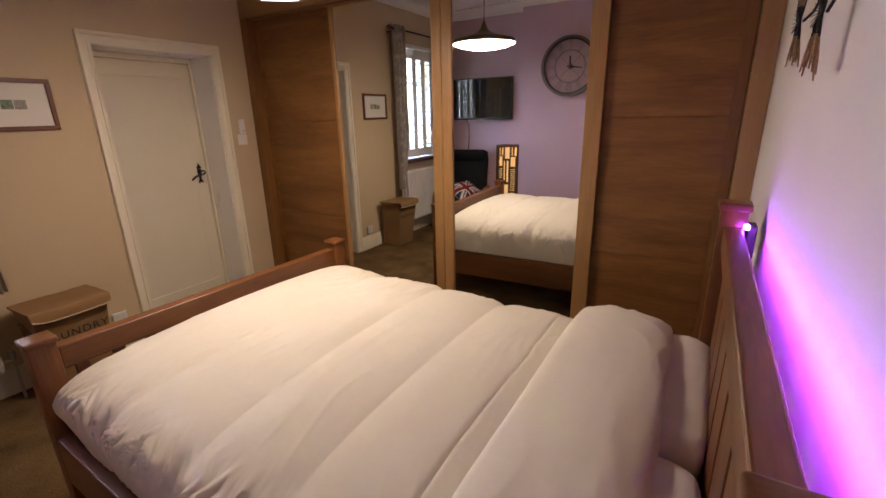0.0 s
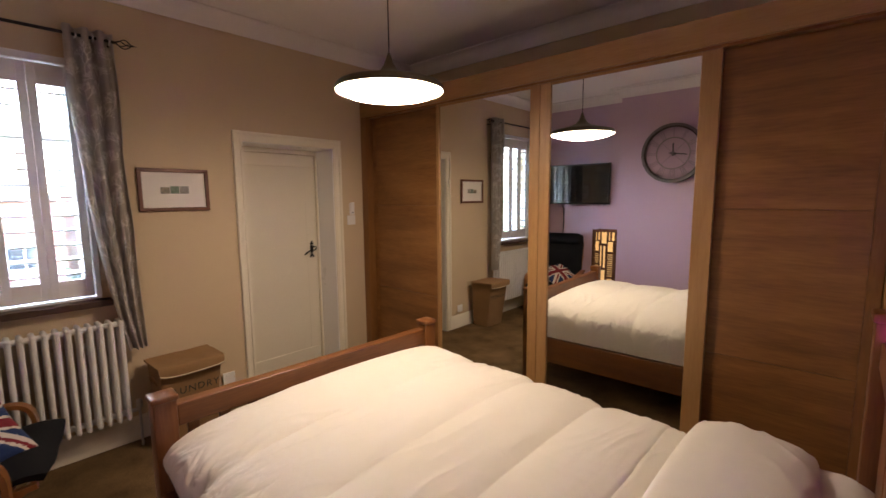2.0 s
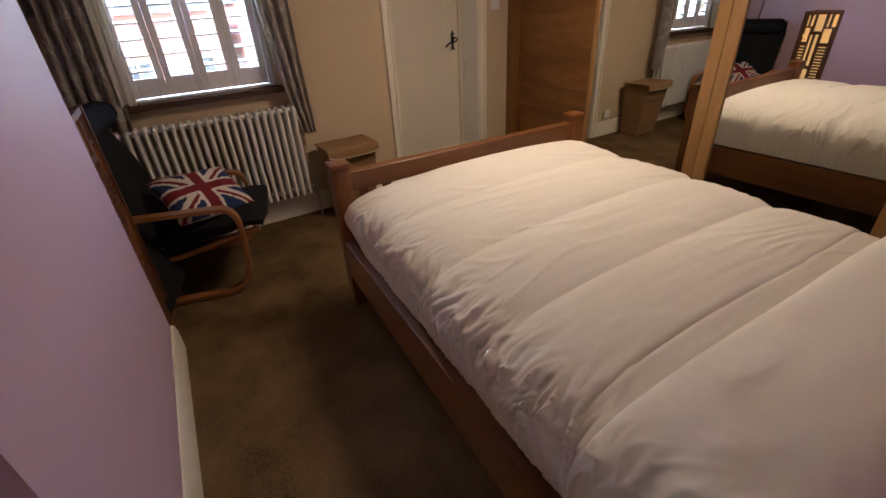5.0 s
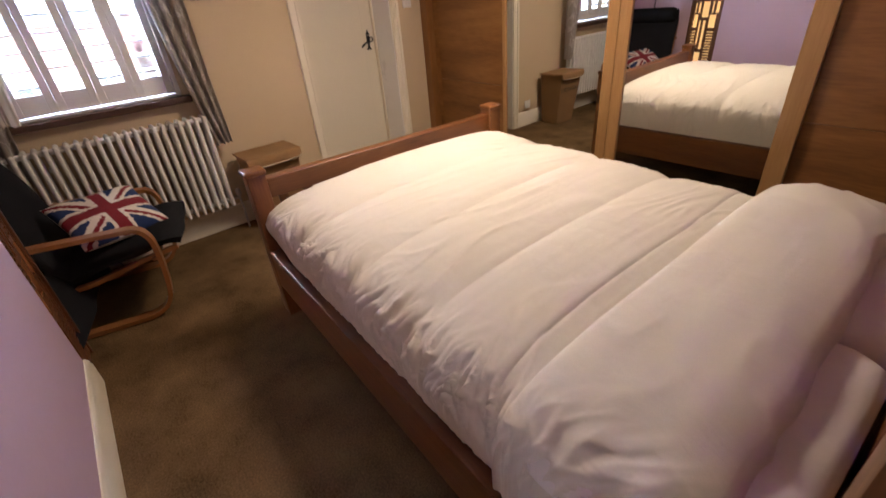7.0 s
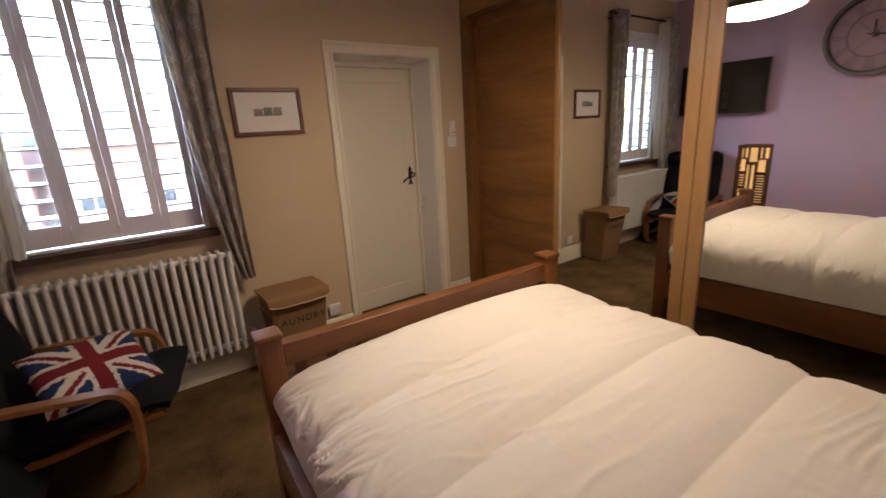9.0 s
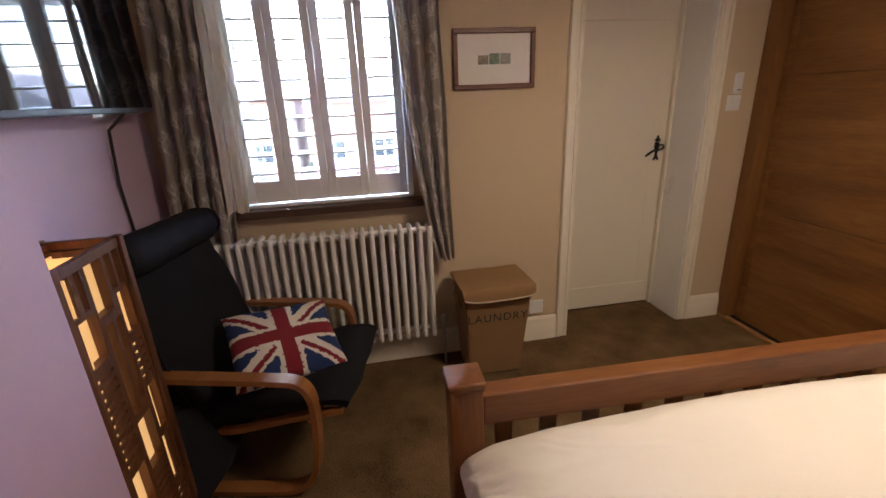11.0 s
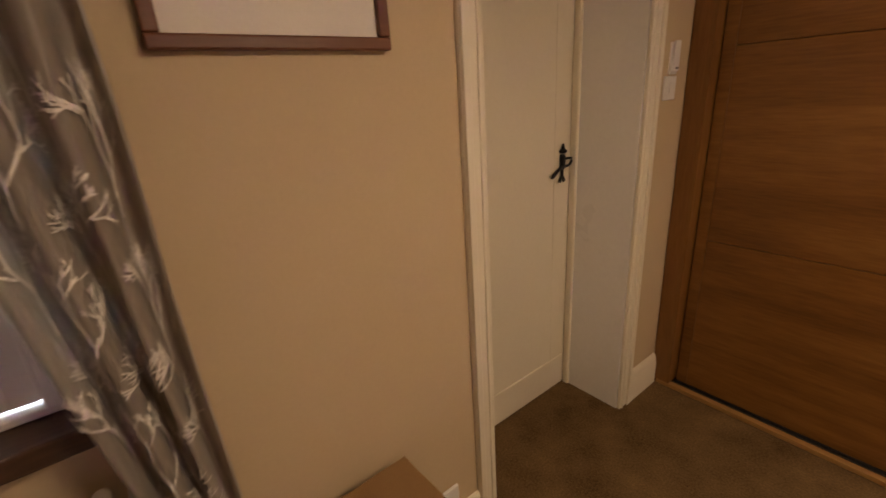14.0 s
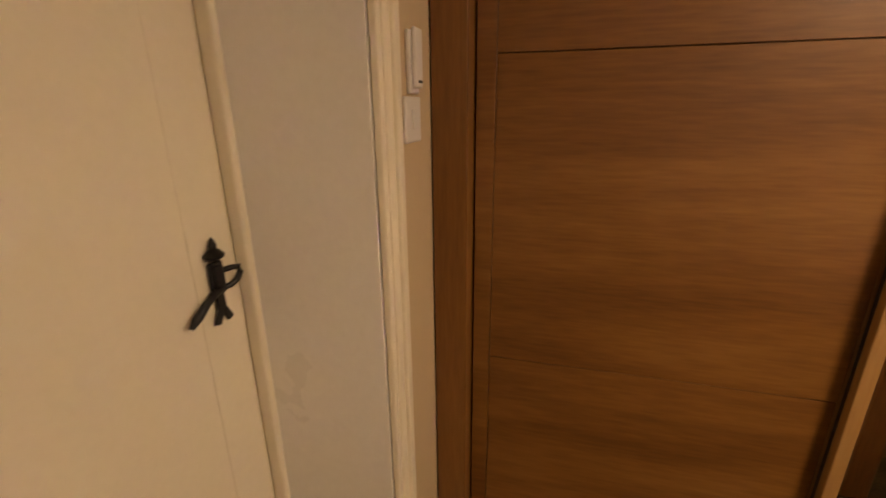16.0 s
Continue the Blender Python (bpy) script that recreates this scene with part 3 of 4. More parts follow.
def parked_car(y, x, label, paint):
    c = thing("car", (x, y, GZ + 0.02), label, "car", "parked cars")
    prof = [(-2.0, 0.3), (2.0, 0.3), (2.05, 0.75), (1.2, 0.9), (0.55, 1.42), (-1.1, 1.45), (-1.85, 0.95), (-2.05, 0.8)]
    bm = bmesh.new()
    a = [bm.verts.new((-0.82, p, z)) for p, z in prof]
    b = [bm.verts.new((0.82, p, z)) for p, z in prof]
    for i in range(len(prof)):
        j = (i + 1) % len(prof)
        bm.faces.new((a[i], a[j], b[j], b[i]))
    bm.faces.new(a)
    bm.faces.new(b)
    bmesh.ops.recalc_face_normals(bm, faces=bm.faces[:])
    bmesh.ops.bevel(bm, geom=bm.edges[:], offset=0.08, segments=2, affect="EDGES")
    body = part("body", bm, paint, c, "", 40)
    part("side_window", box(0.80, 0.83, -1.2, 0.75, 0.92, 1.3, 0.01), DARKGLASS, body)
    for yy in (-1.25, 1.25):
        for xx in (-0.8, 0.8):
            part("wheel", moved(lathe([(0, -0.1), (0.2, -0.1), (0.31, -0.08), (0.31, 0.08), (0.2, 0.1), (0, 0.1)], 16), pose(xx, yy, 0.31, 0, 90, 0)), RUBBER, c)


parked_car(-1.2, -20.6, "dark red hatchback parked at the far kerb", CARPAINT)
parked_car(-7.5, -20.6, "dark grey hatchback parked at the far kerb", DARKGLASS)

# unseen box added behind the closed door to shut out daylight
setting("daylight_block", merge(box(-T - 0.25, -T - 0.2, DY0 - 0.3, DY1 + 0.3, 0, 2.3), box(-T - 0.2, -T - 0.001, DY0 - 0.3, DY0 - 0.2, 0, 2.3), box(-T - 0.2, -T - 0.001, DY1 + 0.2, DY1 + 0.3, 0, 2.3), box(-T - 0.25, -T - 0.001, DY0 - 0.3, DY1 + 0.3, 2.3, 2.35), box(-T - 0.25, -T - 0.001, DY0 - 0.3, DY1 + 0.3, -0.05, 0.0)), BEIGE, "unseen box added behind the closed door against daylight", "wall")

# ---- bed: local x towards the headboard, y towards the wardrobe ----
BED_TURN, BED_SCALE = -2.0, 1.06
bed = thing("bed", (1.351, -1.332, 0), "wide oak bed with slatted footboard and panelled headboard", "bed", turn=BED_TURN)
bed.scale = (BED_SCALE, BED_SCALE, 1)
HW, PW = 0.735, 0.08


def foot_post(y):
    p = merge(box(0, PW, y, y + PW, 0, 0.777, 0.004), box(-0.006, PW + 0.006, y - 0.006, y + PW + 0.006, 0.773, 0.798, 0.007, 3))
    return part("foot_post", p, BED_Z, bed, "", 40)


foot_post(-HW)
foot_post(HW - PW)
part("foot_rail", box(0.012, 0.068, -HW + PW, HW - PW, 0.652, 0.747, 0.006, 3), BED_Y, bed)
part("lower_foot_rail", box(0.02, 0.06, -HW + PW, HW - PW, 0.196, 0.355, 0.004), BED_Y, bed)
for i in range(11):
    y = -HW + PW + 0.06 + i * 0.1187
    part("slat", box(0.03, 0.05, y - 0.021, y + 0.021, 0.355, 0.652, 0.003), BED_Z, bed)


def on_head(bm):
    """The headboard stands square to the wall, the rest of the bed a little askew."""
    return moved(bm, Matrix.Translation((2.01, 0, 0)) @ Matrix.Rotation(radians(1.8), 4, "Z") @ Matrix.Translation((-2.01, 0, 0)))


for s in (-1, 1):
    a, b = sorted((s * HW, s * (HW - 0.045)))
    part("side_rail", box(PW, 1.99, a, b, 0.196, 0.398, 0.004), BED_X, bed)
    a, b = sorted((s * (HW + 0.012), s * (HW + 0.012 - PW)))
    part("head_post", on_head(merge(box(1.978, 2.058, a, b, 0, 1.193, 0.004), box(1.970, 2.066, a - 0.006, b + 0.006, 1.188, 1.218, 0.007, 3))), BED_Z, bed, "", 40)
part("head_rail", on_head(box(1.993, 2.048, -HW + PW, HW - PW, 1.05, 1.137, 0.007, 3)), BED_Y, bed)
part("head_rail", on_head(box(2.005, 2.045, -HW + PW, HW - PW, 0.228, 0.461, 0.004)), BED_Y, bed)
for i in range(7):
    w = (2 * HW - 2 * PW) / 7
    y = -HW + PW + i * w
    part("head_board", on_head(box(2.014, 2.034, y + 0.013, y + w - 0.013, 0.461, 1.05, 0.003)), BED_Z, bed)
for i in range(9):
    part("bed_slat", box(0.12 + i * 0.21, 0.19 + i * 0.21, -HW + 0.034, HW - 0.034, 0.207, 0.228, 0.002), BED_Y, bed)

bed_m = pose(1.351, -1.332, -0.09, 0, 0, BED_TURN) @ Matrix.Scale(BED_SCALE, 4)


def on_bed(bm):
    return moved(bm, bed_m)


mat_ob = tagged(part("mattress", on_bed(box(0.09, 1.965, -0.68, 0.68, 0.302, 0.585, 0.05, 4)), SHEET, None, "", 50), "deep mattress under a pale fitted sheet", "mattress")

SEAMS = (0.06, 0.47, 0.86, 1.19, 1.53)


def ridged(x, y, z):
    return max(0.0, 1 - abs(noise.noise(Vector((x, y, z)))) * 2.4)


def duvet_top(u, v):
    """Quilted bands with dips at the stitched seams, one pressed crease and long shallow drags."""
    uu = u + 0.045 * v + 0.008 * math.sin(2.1 * v + 3 * u)
    z = 0.0
    for a, b in zip(SEAMS, SEAMS[1:] + (2.0,)):
        if a <= uu < b:
            q = (uu - a) / (b - a)
            z = (0.017 - 0.008 * max(0.0, v)) * (1 - abs(2 * q - 1) ** 3.2)
    z -= 0.006 * math.exp(-((uu - 1.462 - 0.006 * math.sin(5 * v)) / 0.0065) ** 2)
    drag = ridged(uu * 11 + 2.0 * noise.noise(Vector((u * 3, v * 3, 2.0))), v * 1.3, 4.0) ** 3
    patch = max(0.0, min(1.0, 0.5 + 1.8 * noise.noise(Vector((u * 2.2, v * 2.0, 14.0)))))
    fine = noise.noise(Vector((uu * 30, v * 4, 9.0)))
    return z + noise.noise(Vector((u * 2.6, v * 1.9, 0.3))) * 0.011 + 0.0065 * drag * patch + 0.0016 * fine


def gathers(u, reach, seed):
    """Pleats that fan out of the nearest stitched seam towards the hem."""
    near = min(SEAMS, key=lambda a: abs(a - u + 0.03))
    c = near + (u - near) / (1 + 1.5 * reach)
    w = 0.6 * noise.noise(Vector((c * 7, reach * 3, seed + 5)))
    return ridged(c * 24 + w, reach * 2.2, seed) ** 1.6 + 0.55 * ridged(c * 55 + 2 * w, reach * 4, seed + 3) ** 1.5 - 0.55


def rounded(w, power):
    return (1 if w >= 0 else -1) * abs(math.sin(w * math.pi / 2)) ** power


def duvet(s, t):
    u = 0.086 + 1.70 * s
    w = (t - 0.5) * 2.0
    far = w > 0
    v = (0.735 if far else 0.722) * rounded(w, 0.46)
    side = abs(math.cos(w * math.pi / 2)) ** 0.36
    f = min(1.0, (u - 0.086) / 0.10)
    foot = math.sqrt(max(0.0, 1 - (1 - f) ** 2))
    hem = max(0.0, min(1.0, (1 - abs(w)) / 0.10))
    base = 0.468 + 0.05 * max(0.0, 1 - (u - 0.086) / 0.2)
    z = base + (0.713 - base + 0.02 * (1 - (v / 0.74) ** 2) + duvet_top(u, v)) * side * (0.66 + 0.34 * foot)
    reach = 1 - abs(w)
    spread = max(0.0, min(1.0, (abs(w) - 0.34) / 0.42)) ** 1.2 * (0.35 + 0.65 * hem) * (0.3 + 0.7 * foot) * (0.3 + 0.7 * min(1.0, (u - 0.086) / 0.4))
    rip = gathers(u, reach, 21.0 if far else 3.0) * (0.007 if far else 0.015) * spread
    pinch = sum(math.exp(-((u - a + 0.02) / 0.035) ** 2) for a in SEAMS) * spread * 0.016
    z += (rip - pinch) * (0.3 + 0.7 * side)
    v += (rip * 0.9 - pinch - 0.030 * (1 - side) ** 2) * (1 if far else -1)
    return bed_m @ Vector((u, v, z))


def fold(s, t):
    """The head of the duvet turned over on itself: a broad flat-topped roll across the bed."""
    w = (t - 0.5) * 2.0
    far = w > 0
    v = (0.75 if far else 0.722) * rounded(w, 0.40)
    side = abs(math.cos(w * math.pi / 2)) ** 0.34
    k = s * math.pi
    u0, u1 = 1.535 - 0.02 * v, 1.90 - 0.05 * v
    u = (u0 + u1) / 2 - (u1 - u0) / 2 * (1 if math.cos(k) >= 0 else -1) * abs(math.cos(k)) ** 0.8
    tail = max(0.0, (s - 0.5) * 2)
    up = abs(math.sin(k)) ** (0.40 + 0.04 * tail)
    z0 = 0.70 - 0.02 * tail ** 2
    crumple = ridged(u * 9 + v * 2, v * 5, 6.0) ** 2
    u += (0.016 * noise.noise(Vector((v * 5, 3.0, tail))) + 0.012 * (crumple - 0.4)) * tail
    h = 0.086 + 0.012 * noise.noise(Vector((u * 4, v * 2.5, 2.0))) + 0.005 * noise.noise(Vector((u * 14, v * 4, 6.0))) + 0.010 * crumple * (0.2 + 0.8 * tail)
    h += 0.030 * max(0.0, v) / 0.75
    reach = 1 - abs(w)
    rip = gathers(u * 0.8 + 0.3, reach, 11.0) * 0.012 * max(0.0, min(1.0, (abs(w) - 0.34) / 0.4))
    base = 0.47
    z = base + (z0 - base + h * up + 0.012 * (1 - (v / 0.74) ** 2)) * side + rip * (0.3 + 0.7 * side)
    return bed_m @ Vector((u, v + rip * 0.7 * (1 if far else -1), z))


dv = tagged(new("duvet"), "ivory quilted duvet turned over at the head of the bed", "duvet")
part("quilt", sheet(400, 200, duvet, 0.008), DUVET, dv, "", 75)
part("turned_fold", sheet(110, 200, fold), DUVET, dv, "thick turned-over edge", 75)


def pillow(cu, cv, lu, lv, h, base):
    def f(s, t):
        a, b = (s - 0.5) * 2, t * 2 * math.pi
        r = math.sqrt(max(0.0, 1 - abs(a) ** 9))
        x = abs(math.cos(b)) ** 0.45 * (1 if math.cos(b) >= 0 else -1)
        z = abs(math.sin(b)) ** 0.5 * (1 if math.sin(b) >= 0 else -1)
        p = Vector((cu + lu / 2 * x * (0.75 + 0.25 * r), cv + a * lv / 2, base + h / 2 + h / 2 * z * r))
        return bed_m @ (p + Vector((0, 0, 0.012 * noise.noise(p * 7) + 0.005 * noise.noise(p * 22))))
    return sheet(34, 40, f, 0, True)


for cv in (-0.365, 0.36):
    tagged(part("pillow", pillow(1.805, cv, 0.41, 0.72, 0.150, 0.572), SHEET, None, "", 80), "flat pale pillow tucked against the headboard", "pillow", "pillows on the bed")

# violet light strip on the back of the headboard
strip = thing("light_strip", (1.351, -1.332, 0), "violet LED strip stuck along the back of the headboard", "light strip", turn=BED_TURN)
strip.scale = (BED_SCALE, BED_SCALE, 1)
part("strip_band", on_head(box(2.048, 2.051, -0.64, 0.62, 1.095, 1.111)), BLACKPL, strip)
for i in range(23):
    y = -0.63 + i * 0.055
    part("diode", on_head(box(2.051, 2.054, y, y + 0.03, 1.096, 1.110)), STRIP if i % 3 else STRIP_HOT, strip, "lit violet diode")
part("control_box", on_head(box(2.060, 2.085, 0.63, 0.70, 1.03, 1.15, 0.006)), BLACKPL, strip)
part("plug_light", on_head(box(2.046, 2.062, 0.615, 0.64, 1.138, 1.154, 0.002)), STRIP, strip, "small lit violet end")

# ---- pendant lamp ----
pend = thing("pendant_lamp", (1.635, -1.05, 2.10), "wide shallow pendant lamp with lit opal underside", "lamp")
R = 0.268
part("shade", lathe([(R, 0.0), (R, 0.022), (R - 0.012, 0.036), (0.17, 0.056), (0.09, 0.078), (0.05, 0.10), (0.028, 0.128), (0.016, 0.16), (0.008, 0.185), (0.0, 0.186)], 64), BRONZE, pend, "", 50)
part("diffuser", lathe([(0, -0.040), (0.13, -0.034), (0.21, -0.018), (R - 0.008, 0.002), (R - 0.004, 0.012), (0, 0.014)], 64), DIFFUSER, pend, "glowing opal diffuser", 60)
part("cord", tube([(0, 0, 0.18), (0, 0, ZC - 2.10 - 0.03)], 0.0035, 8), BLACKPL, pend)
part("ceiling_rose", lathe([(0.012, -0.06), (0.05, -0.045), (0.055, -0.002), (0, -0.002)], 24, (0, 0, ZC - 2.10)), BRONZE, pend, "", 40)

# ---- television on a wall bracket, with its cable ----
tv = thing("television", (0.64, -3.095, 1.73), "flat black television on a wall bracket in the alcove", "television", turn=0.4)
part("casing", box(-0.44, 0.44, -0.05, 0.0, -0.272, 0.272, 0.006), BLACKPL, tv)
part("screen", box(-0.43, 0.43, 0.0, 0.003, -0.252, 0.262), BLACKGLOSS, tv, "glossy dark screen")
part("logo_bar", box(-0.03, 0.03, 0.0, 0.004, -0.278, -0.27), METAL, tv)
part("bracket", merge(box(-0.02, 0.02, -0.10, -0.05, -0.02, 0.02, 0.003), box(-0.1, 0.1, -0.115, -0.10, -0.1, 0.1, 0.004)), BLACKPL, tv)
cable = tube([(0.40, -3.12, 1.46), (0.395, -3.19, 1.40), (0.39, -3.208, 1.2), (0.37, -3.208, 0.9), (0.35, -3.208, 0.4), (0.34, -3.19, 0.16)], 0.006, 8)
tagged(part("television_cable", cable, BLACKPL, None, "", 60), "black cable hanging below the television", "cable")

# ---- wall clock ----
ck = thing("wall_clock", (1.87, YC, 2.05), "large round skeleton clock with roman numeral bars", "clock")
AGED = surface("aged silvered metal", (0.115, 0.10, 0.098), (0.20, 0.18, 0.178), 0.55, 14, bump=0.3, fine=60, metal=0.2)
DRUM = surface("dark bronze clock drum", (0.030, 0.018, 0.014), (0.055, 0.036, 0.028), 0.5, 14, bump=0.2, fine=60, metal=0.3)
WIRE = surface("dull silver wire", (0.24, 0.20, 0.205), (0.34, 0.295, 0.30), 0.5, 14, bump=0.2, fine=60, metal=0.2)
CR = 0.335


def ring(r0, r1, y0, y1, seg=64):
    return moved(lathe([(r0, y0), (r1, y0), (r1, y1), (r0, y1), (r0, y0)], seg), pose(0, 0, 0, -90, 0, 0))


part("rim", ring(CR - 0.028, CR, 0.086, 0.094), AGED, ck, "silvered front rim", 40)
part("drum", merge(ring(CR - 0.008, CR - 0.002, 0.0, 0.086), ring(CR - 0.044, CR - 0.004, 0.062, 0.084)), DRUM, ck, "", 40)
part("inner_ring", ring(0.170, 0.184, 0.050, 0.058), WIRE, ck, "", 40)
for h in range(12):
    a = 2 * math.pi * h / 12
    bars = (1, 2, 3, 3, 2, 3, 4, 4, 3, 2, 3, 3)[h]
    bm = merge(*[tube([((k - (bars - 1) / 2) * 0.014, 0.054, 0.183), ((k - (bars - 1) / 2) * 0.026, 0.060, CR - 0.022)], 0.0028, 6) for k in range(bars)])
    part("numeral", moved(bm, pose(0, 0, 0, 0, math.degrees(a), 0)), WIRE, ck)
part("hub", moved(lathe([(0, 0.0), (0.02, 0.0), (0.02, 0.060), (0.010, 0.066), (0, 0.068)], 20), pose(0, 0, 0, -90, 0, 0)), AGED, ck, "", 40)
for k in range(4):
    part("spoke", moved(box(-0.002, 0.002, 0.048, 0.052, 0.03, 0.172), pose(0, 0, 0, 0, 45 + 90 * k, 0)), WIRE, ck)
part("hour_hand", moved(box(-0.008, 0.008, 0.056, 0.059, -0.03, 0.115), pose(0, 0, 0, 0, 0, 0)), BLACKPL, ck)
part("minute_hand", moved(box(-0.006, 0.006, 0.061, 0.064, -0.04, 0.15), pose(0, 0, 0, 0, 98, 0)), BLACKPL, ck)

# ---- lattice floor lamp beside the chimney breast ----
fl = thing("floor_lamp", (1.085, -3.085, 0), "square wooden lattice floor lamp with glowing paper panels", "lamp")
LW, LD, LH = 0.15, 0.10, 1.13


def lattice(side):
    """A broad face: a deep wooden grid with tall and short openings and ladders of close slots."""
    m = Matrix.Diagonal((1, LD / LW, 1, 1)) @ pose(0, 0, 0, 0, 0, side * 90)
    gaps = [(0.05, 0.15, 0.995, 1.105), (0.19, 0.29, 0.995, 1.105), (0.34, 0.59, 0.95, 1.105), (0.66, 0.74, 0.99, 1.105), (0.81, 0.94, 0.99, 1.105),
            (0.05, 0.25, 0.85, 0.98), (0.62, 0.87, 0.845, 0.975), (0.29, 0.38, 0.65, 0.92), (0.43, 0.55, 0.63, 0.92), (0.91, 0.96, 0.60, 0.82),
            (0.05, 0.22, 0.50, 0.66), (0.29, 0.55, 0.43, 0.60), (0.05, 0.12, 0.30, 0.47), (0.16, 0.24, 0.30, 0.47), (0.62, 0.87, 0.35, 0.49), (0.62, 0.72, 0.10, 0.32), (0.78, 0.90, 0.10, 0.32)]
    for a, b, z0, z1 in ((0.05, 0.25, 0.69, 0.84), (0.62, 0.87, 0.52, 0.835), (0.29, 0.55, 0.20, 0.41), (0.05, 0.24, 0.10, 0.27)):
        gaps += [(a, b, z0 + 0.028 * k, z0 + 0.028 * k + 0.013) for k in range(int((z1 - z0) / 0.028))]
    zs = sorted({round(z, 4) for g in gaps for z in g[2:]} | {0.03, LH - 0.01})
    bits = []
    for z0, z1 in zip(zs, zs[1:]):
        mid = (z0 + z1) / 2
        cut = sorted((a, b) for a, b, p, q in gaps if p < mid < q)
        x = 0.0
        for a, b in cut + [(1.0, 1.0)]:
            if a - x > 0.005:
                bits.append(box(-LW + 2 * LW * x, -LW + 2 * LW * a, LW - 0.042, LW - 0.004, z0, z1))
            x = max(x, b)
    return moved(merge(*bits), m)


def side_lattice(side):
    """A narrow face: three columns of open cells, solid panels and ladders of close slats."""
    m = Matrix.Diagonal((1, LD / LW, 1, 1)) @ pose(0, 0, 0, 0, 0, side * 90)
    b = [box(-LW + k, -LW + k + 0.03, LW - 0.02, LW - 0.004, 0.03, LH - 0.03, 0.002) for k in (0.0, 0.09, 0.18, 0.27)]
    cells = (((0.30, 0.38), (0.65, 0.84)), ((0.33, 0.58), (0.86, 1.08)), ((0.40, 0.50),))
    ladders = ((0.38, 0.65), None, (0.60, 0.92))
    for k in range(3):
        x0, x1 = -LW + 0.028 + 0.09 * k, -LW + 0.092 + 0.09 * k
        if side == 3:
            k = 2 - k
        edges = [0.03] + [z for c in cells[k] for z in c] + [LH - 0.03]
        for z0, z1 in zip(edges[::2], edges[1::2]):
            lad = ladders[k]
            if lad and lad[0] >= z0 and lad[1] <= z1:
                n = int((lad[1] - lad[0]) / 0.038)
                b += [box(x0, x1, LW - 0.022, LW - 0.001, lad[0] + 0.038 * i, lad[0] + 0.038 * i + 0.027, 0.003) for i in range(n)]
                b += [box(x0, x1, LW - 0.022, LW - 0.010, p0, p1) for p0, p1 in ((z0, lad[0]), (lad[1], z1)) if p1 - p0 > 0.02]
            else:
                b.append(box(x0, x1, LW - 0.022, LW - 0.010, z0, z1))
    return moved(merge(*b), m)


for s in range(4):
    part("lattice", lattice(s) if s % 2 == 0 else side_lattice(s), LAMPWOOD, fl)
    part("paper_panel", moved(box(-LW + 0.012, LW - 0.012, LW - 0.054, LW - 0.050, 0.04, LH - 0.04), Matrix.Diagonal((1, LD / LW, 1, 1)) @ pose(0, 0, 0, 0, 0, s * 90)), PAPER, fl, "lit cream paper panel")
for sx2 in (-1, 1):
    for sy2 in (-1, 1):
        part("corner_post", box(sx2 * LW - 0.012, sx2 * LW + 0.012, sy2 * LD - 0.012, sy2 * LD + 0.012, 0, LH, 0.003), LAMPWOOD, fl)
part("top_frame", merge(*[moved(box(-LW + 0.013, LW - 0.013, LW - 0.012, LW + 0.008, LH - 0.03, LH - 0.004, 0.002), Matrix.Diagonal((1, LD / LW, 1, 1)) @ pose(0, 0, 0, 0, 0, 90 * k)) for k in range(4)]), LAMPWOOD, fl)
part("base_frame", merge(*[moved(box(-LW + 0.013, LW - 0.013, LW - 0.012, LW + 0.008, 0.02, 0.06, 0.002), Matrix.Diagonal((1, LD / LW, 1, 1)) @ pose(0, 0, 0, 0, 0, 90 * k)) for k in range(4)]), LAMPWOOD, fl)

# ---- bent-wood armchair ----
ch = thing("armchair", (0.575, -2.50, 0), "bentwood armchair with a black padded seat", "armchair", turn=-13)


def bend(pts, n=8):
    """Rounds a line of corner points by quadratic curves between the midpoints."""
    out = [Vector(pts[0])]
    for i in range(1, len(pts) - 1):
        a, b, c = Vector(pts[i - 1]), Vector(pts[i]), Vector(pts[i + 1])
        p = a if i == 1 else (a + b) / 2
        q = c if i == len(pts) - 2 else (b + c) / 2
        p, q = p.lerp(b, 0.45) if i == 1 else p, q.lerp(b, 0.45) if i == len(pts) - 2 else q
        for k in range(n + 1):
            t = k / n
            out.append(p * (1 - t) ** 2 + b * 2 * t * (1 - t) + q * t * t)
    out.append(Vector(pts[-1]))
    return out


for s in (-1, 1):
    x = s * 0.315
    part("arm_frame", sweep(bend([(x, -0.66, 0.018), (x, -0.3, 0.018), (x, 0.0, 0.018), (x, 0.045, 0.30), (x, 0.04, 0.52), (x, -0.12, 0.53), (x, -0.52, 0.545)], 10), 0.055, 0.022, (1, 0, 0)), BEECH, ch, "", 40)
    x = s * 0.27
    part("seat_frame", sweep(bend([(x, 0.13, 0.36), (x, -0.05, 0.33), (x, -0.40, 0.24), (x, -0.52, 0.36), (x, -0.62, 0.66), (x, -0.70, 0.98)], 8), 0.03, 0.022, (1, 0, 0)), BEECH, ch, "", 40)
for y, z in ((0.02, 0.33), (-0.44, 0.27), (-0.63, 0.72), (-0.64, 0.02)):
    part("cross_bar", box(-0.30, 0.30, y - 0.02, y + 0.02, z - 0.009, z + 0.009, 0.003), BEECH, ch)


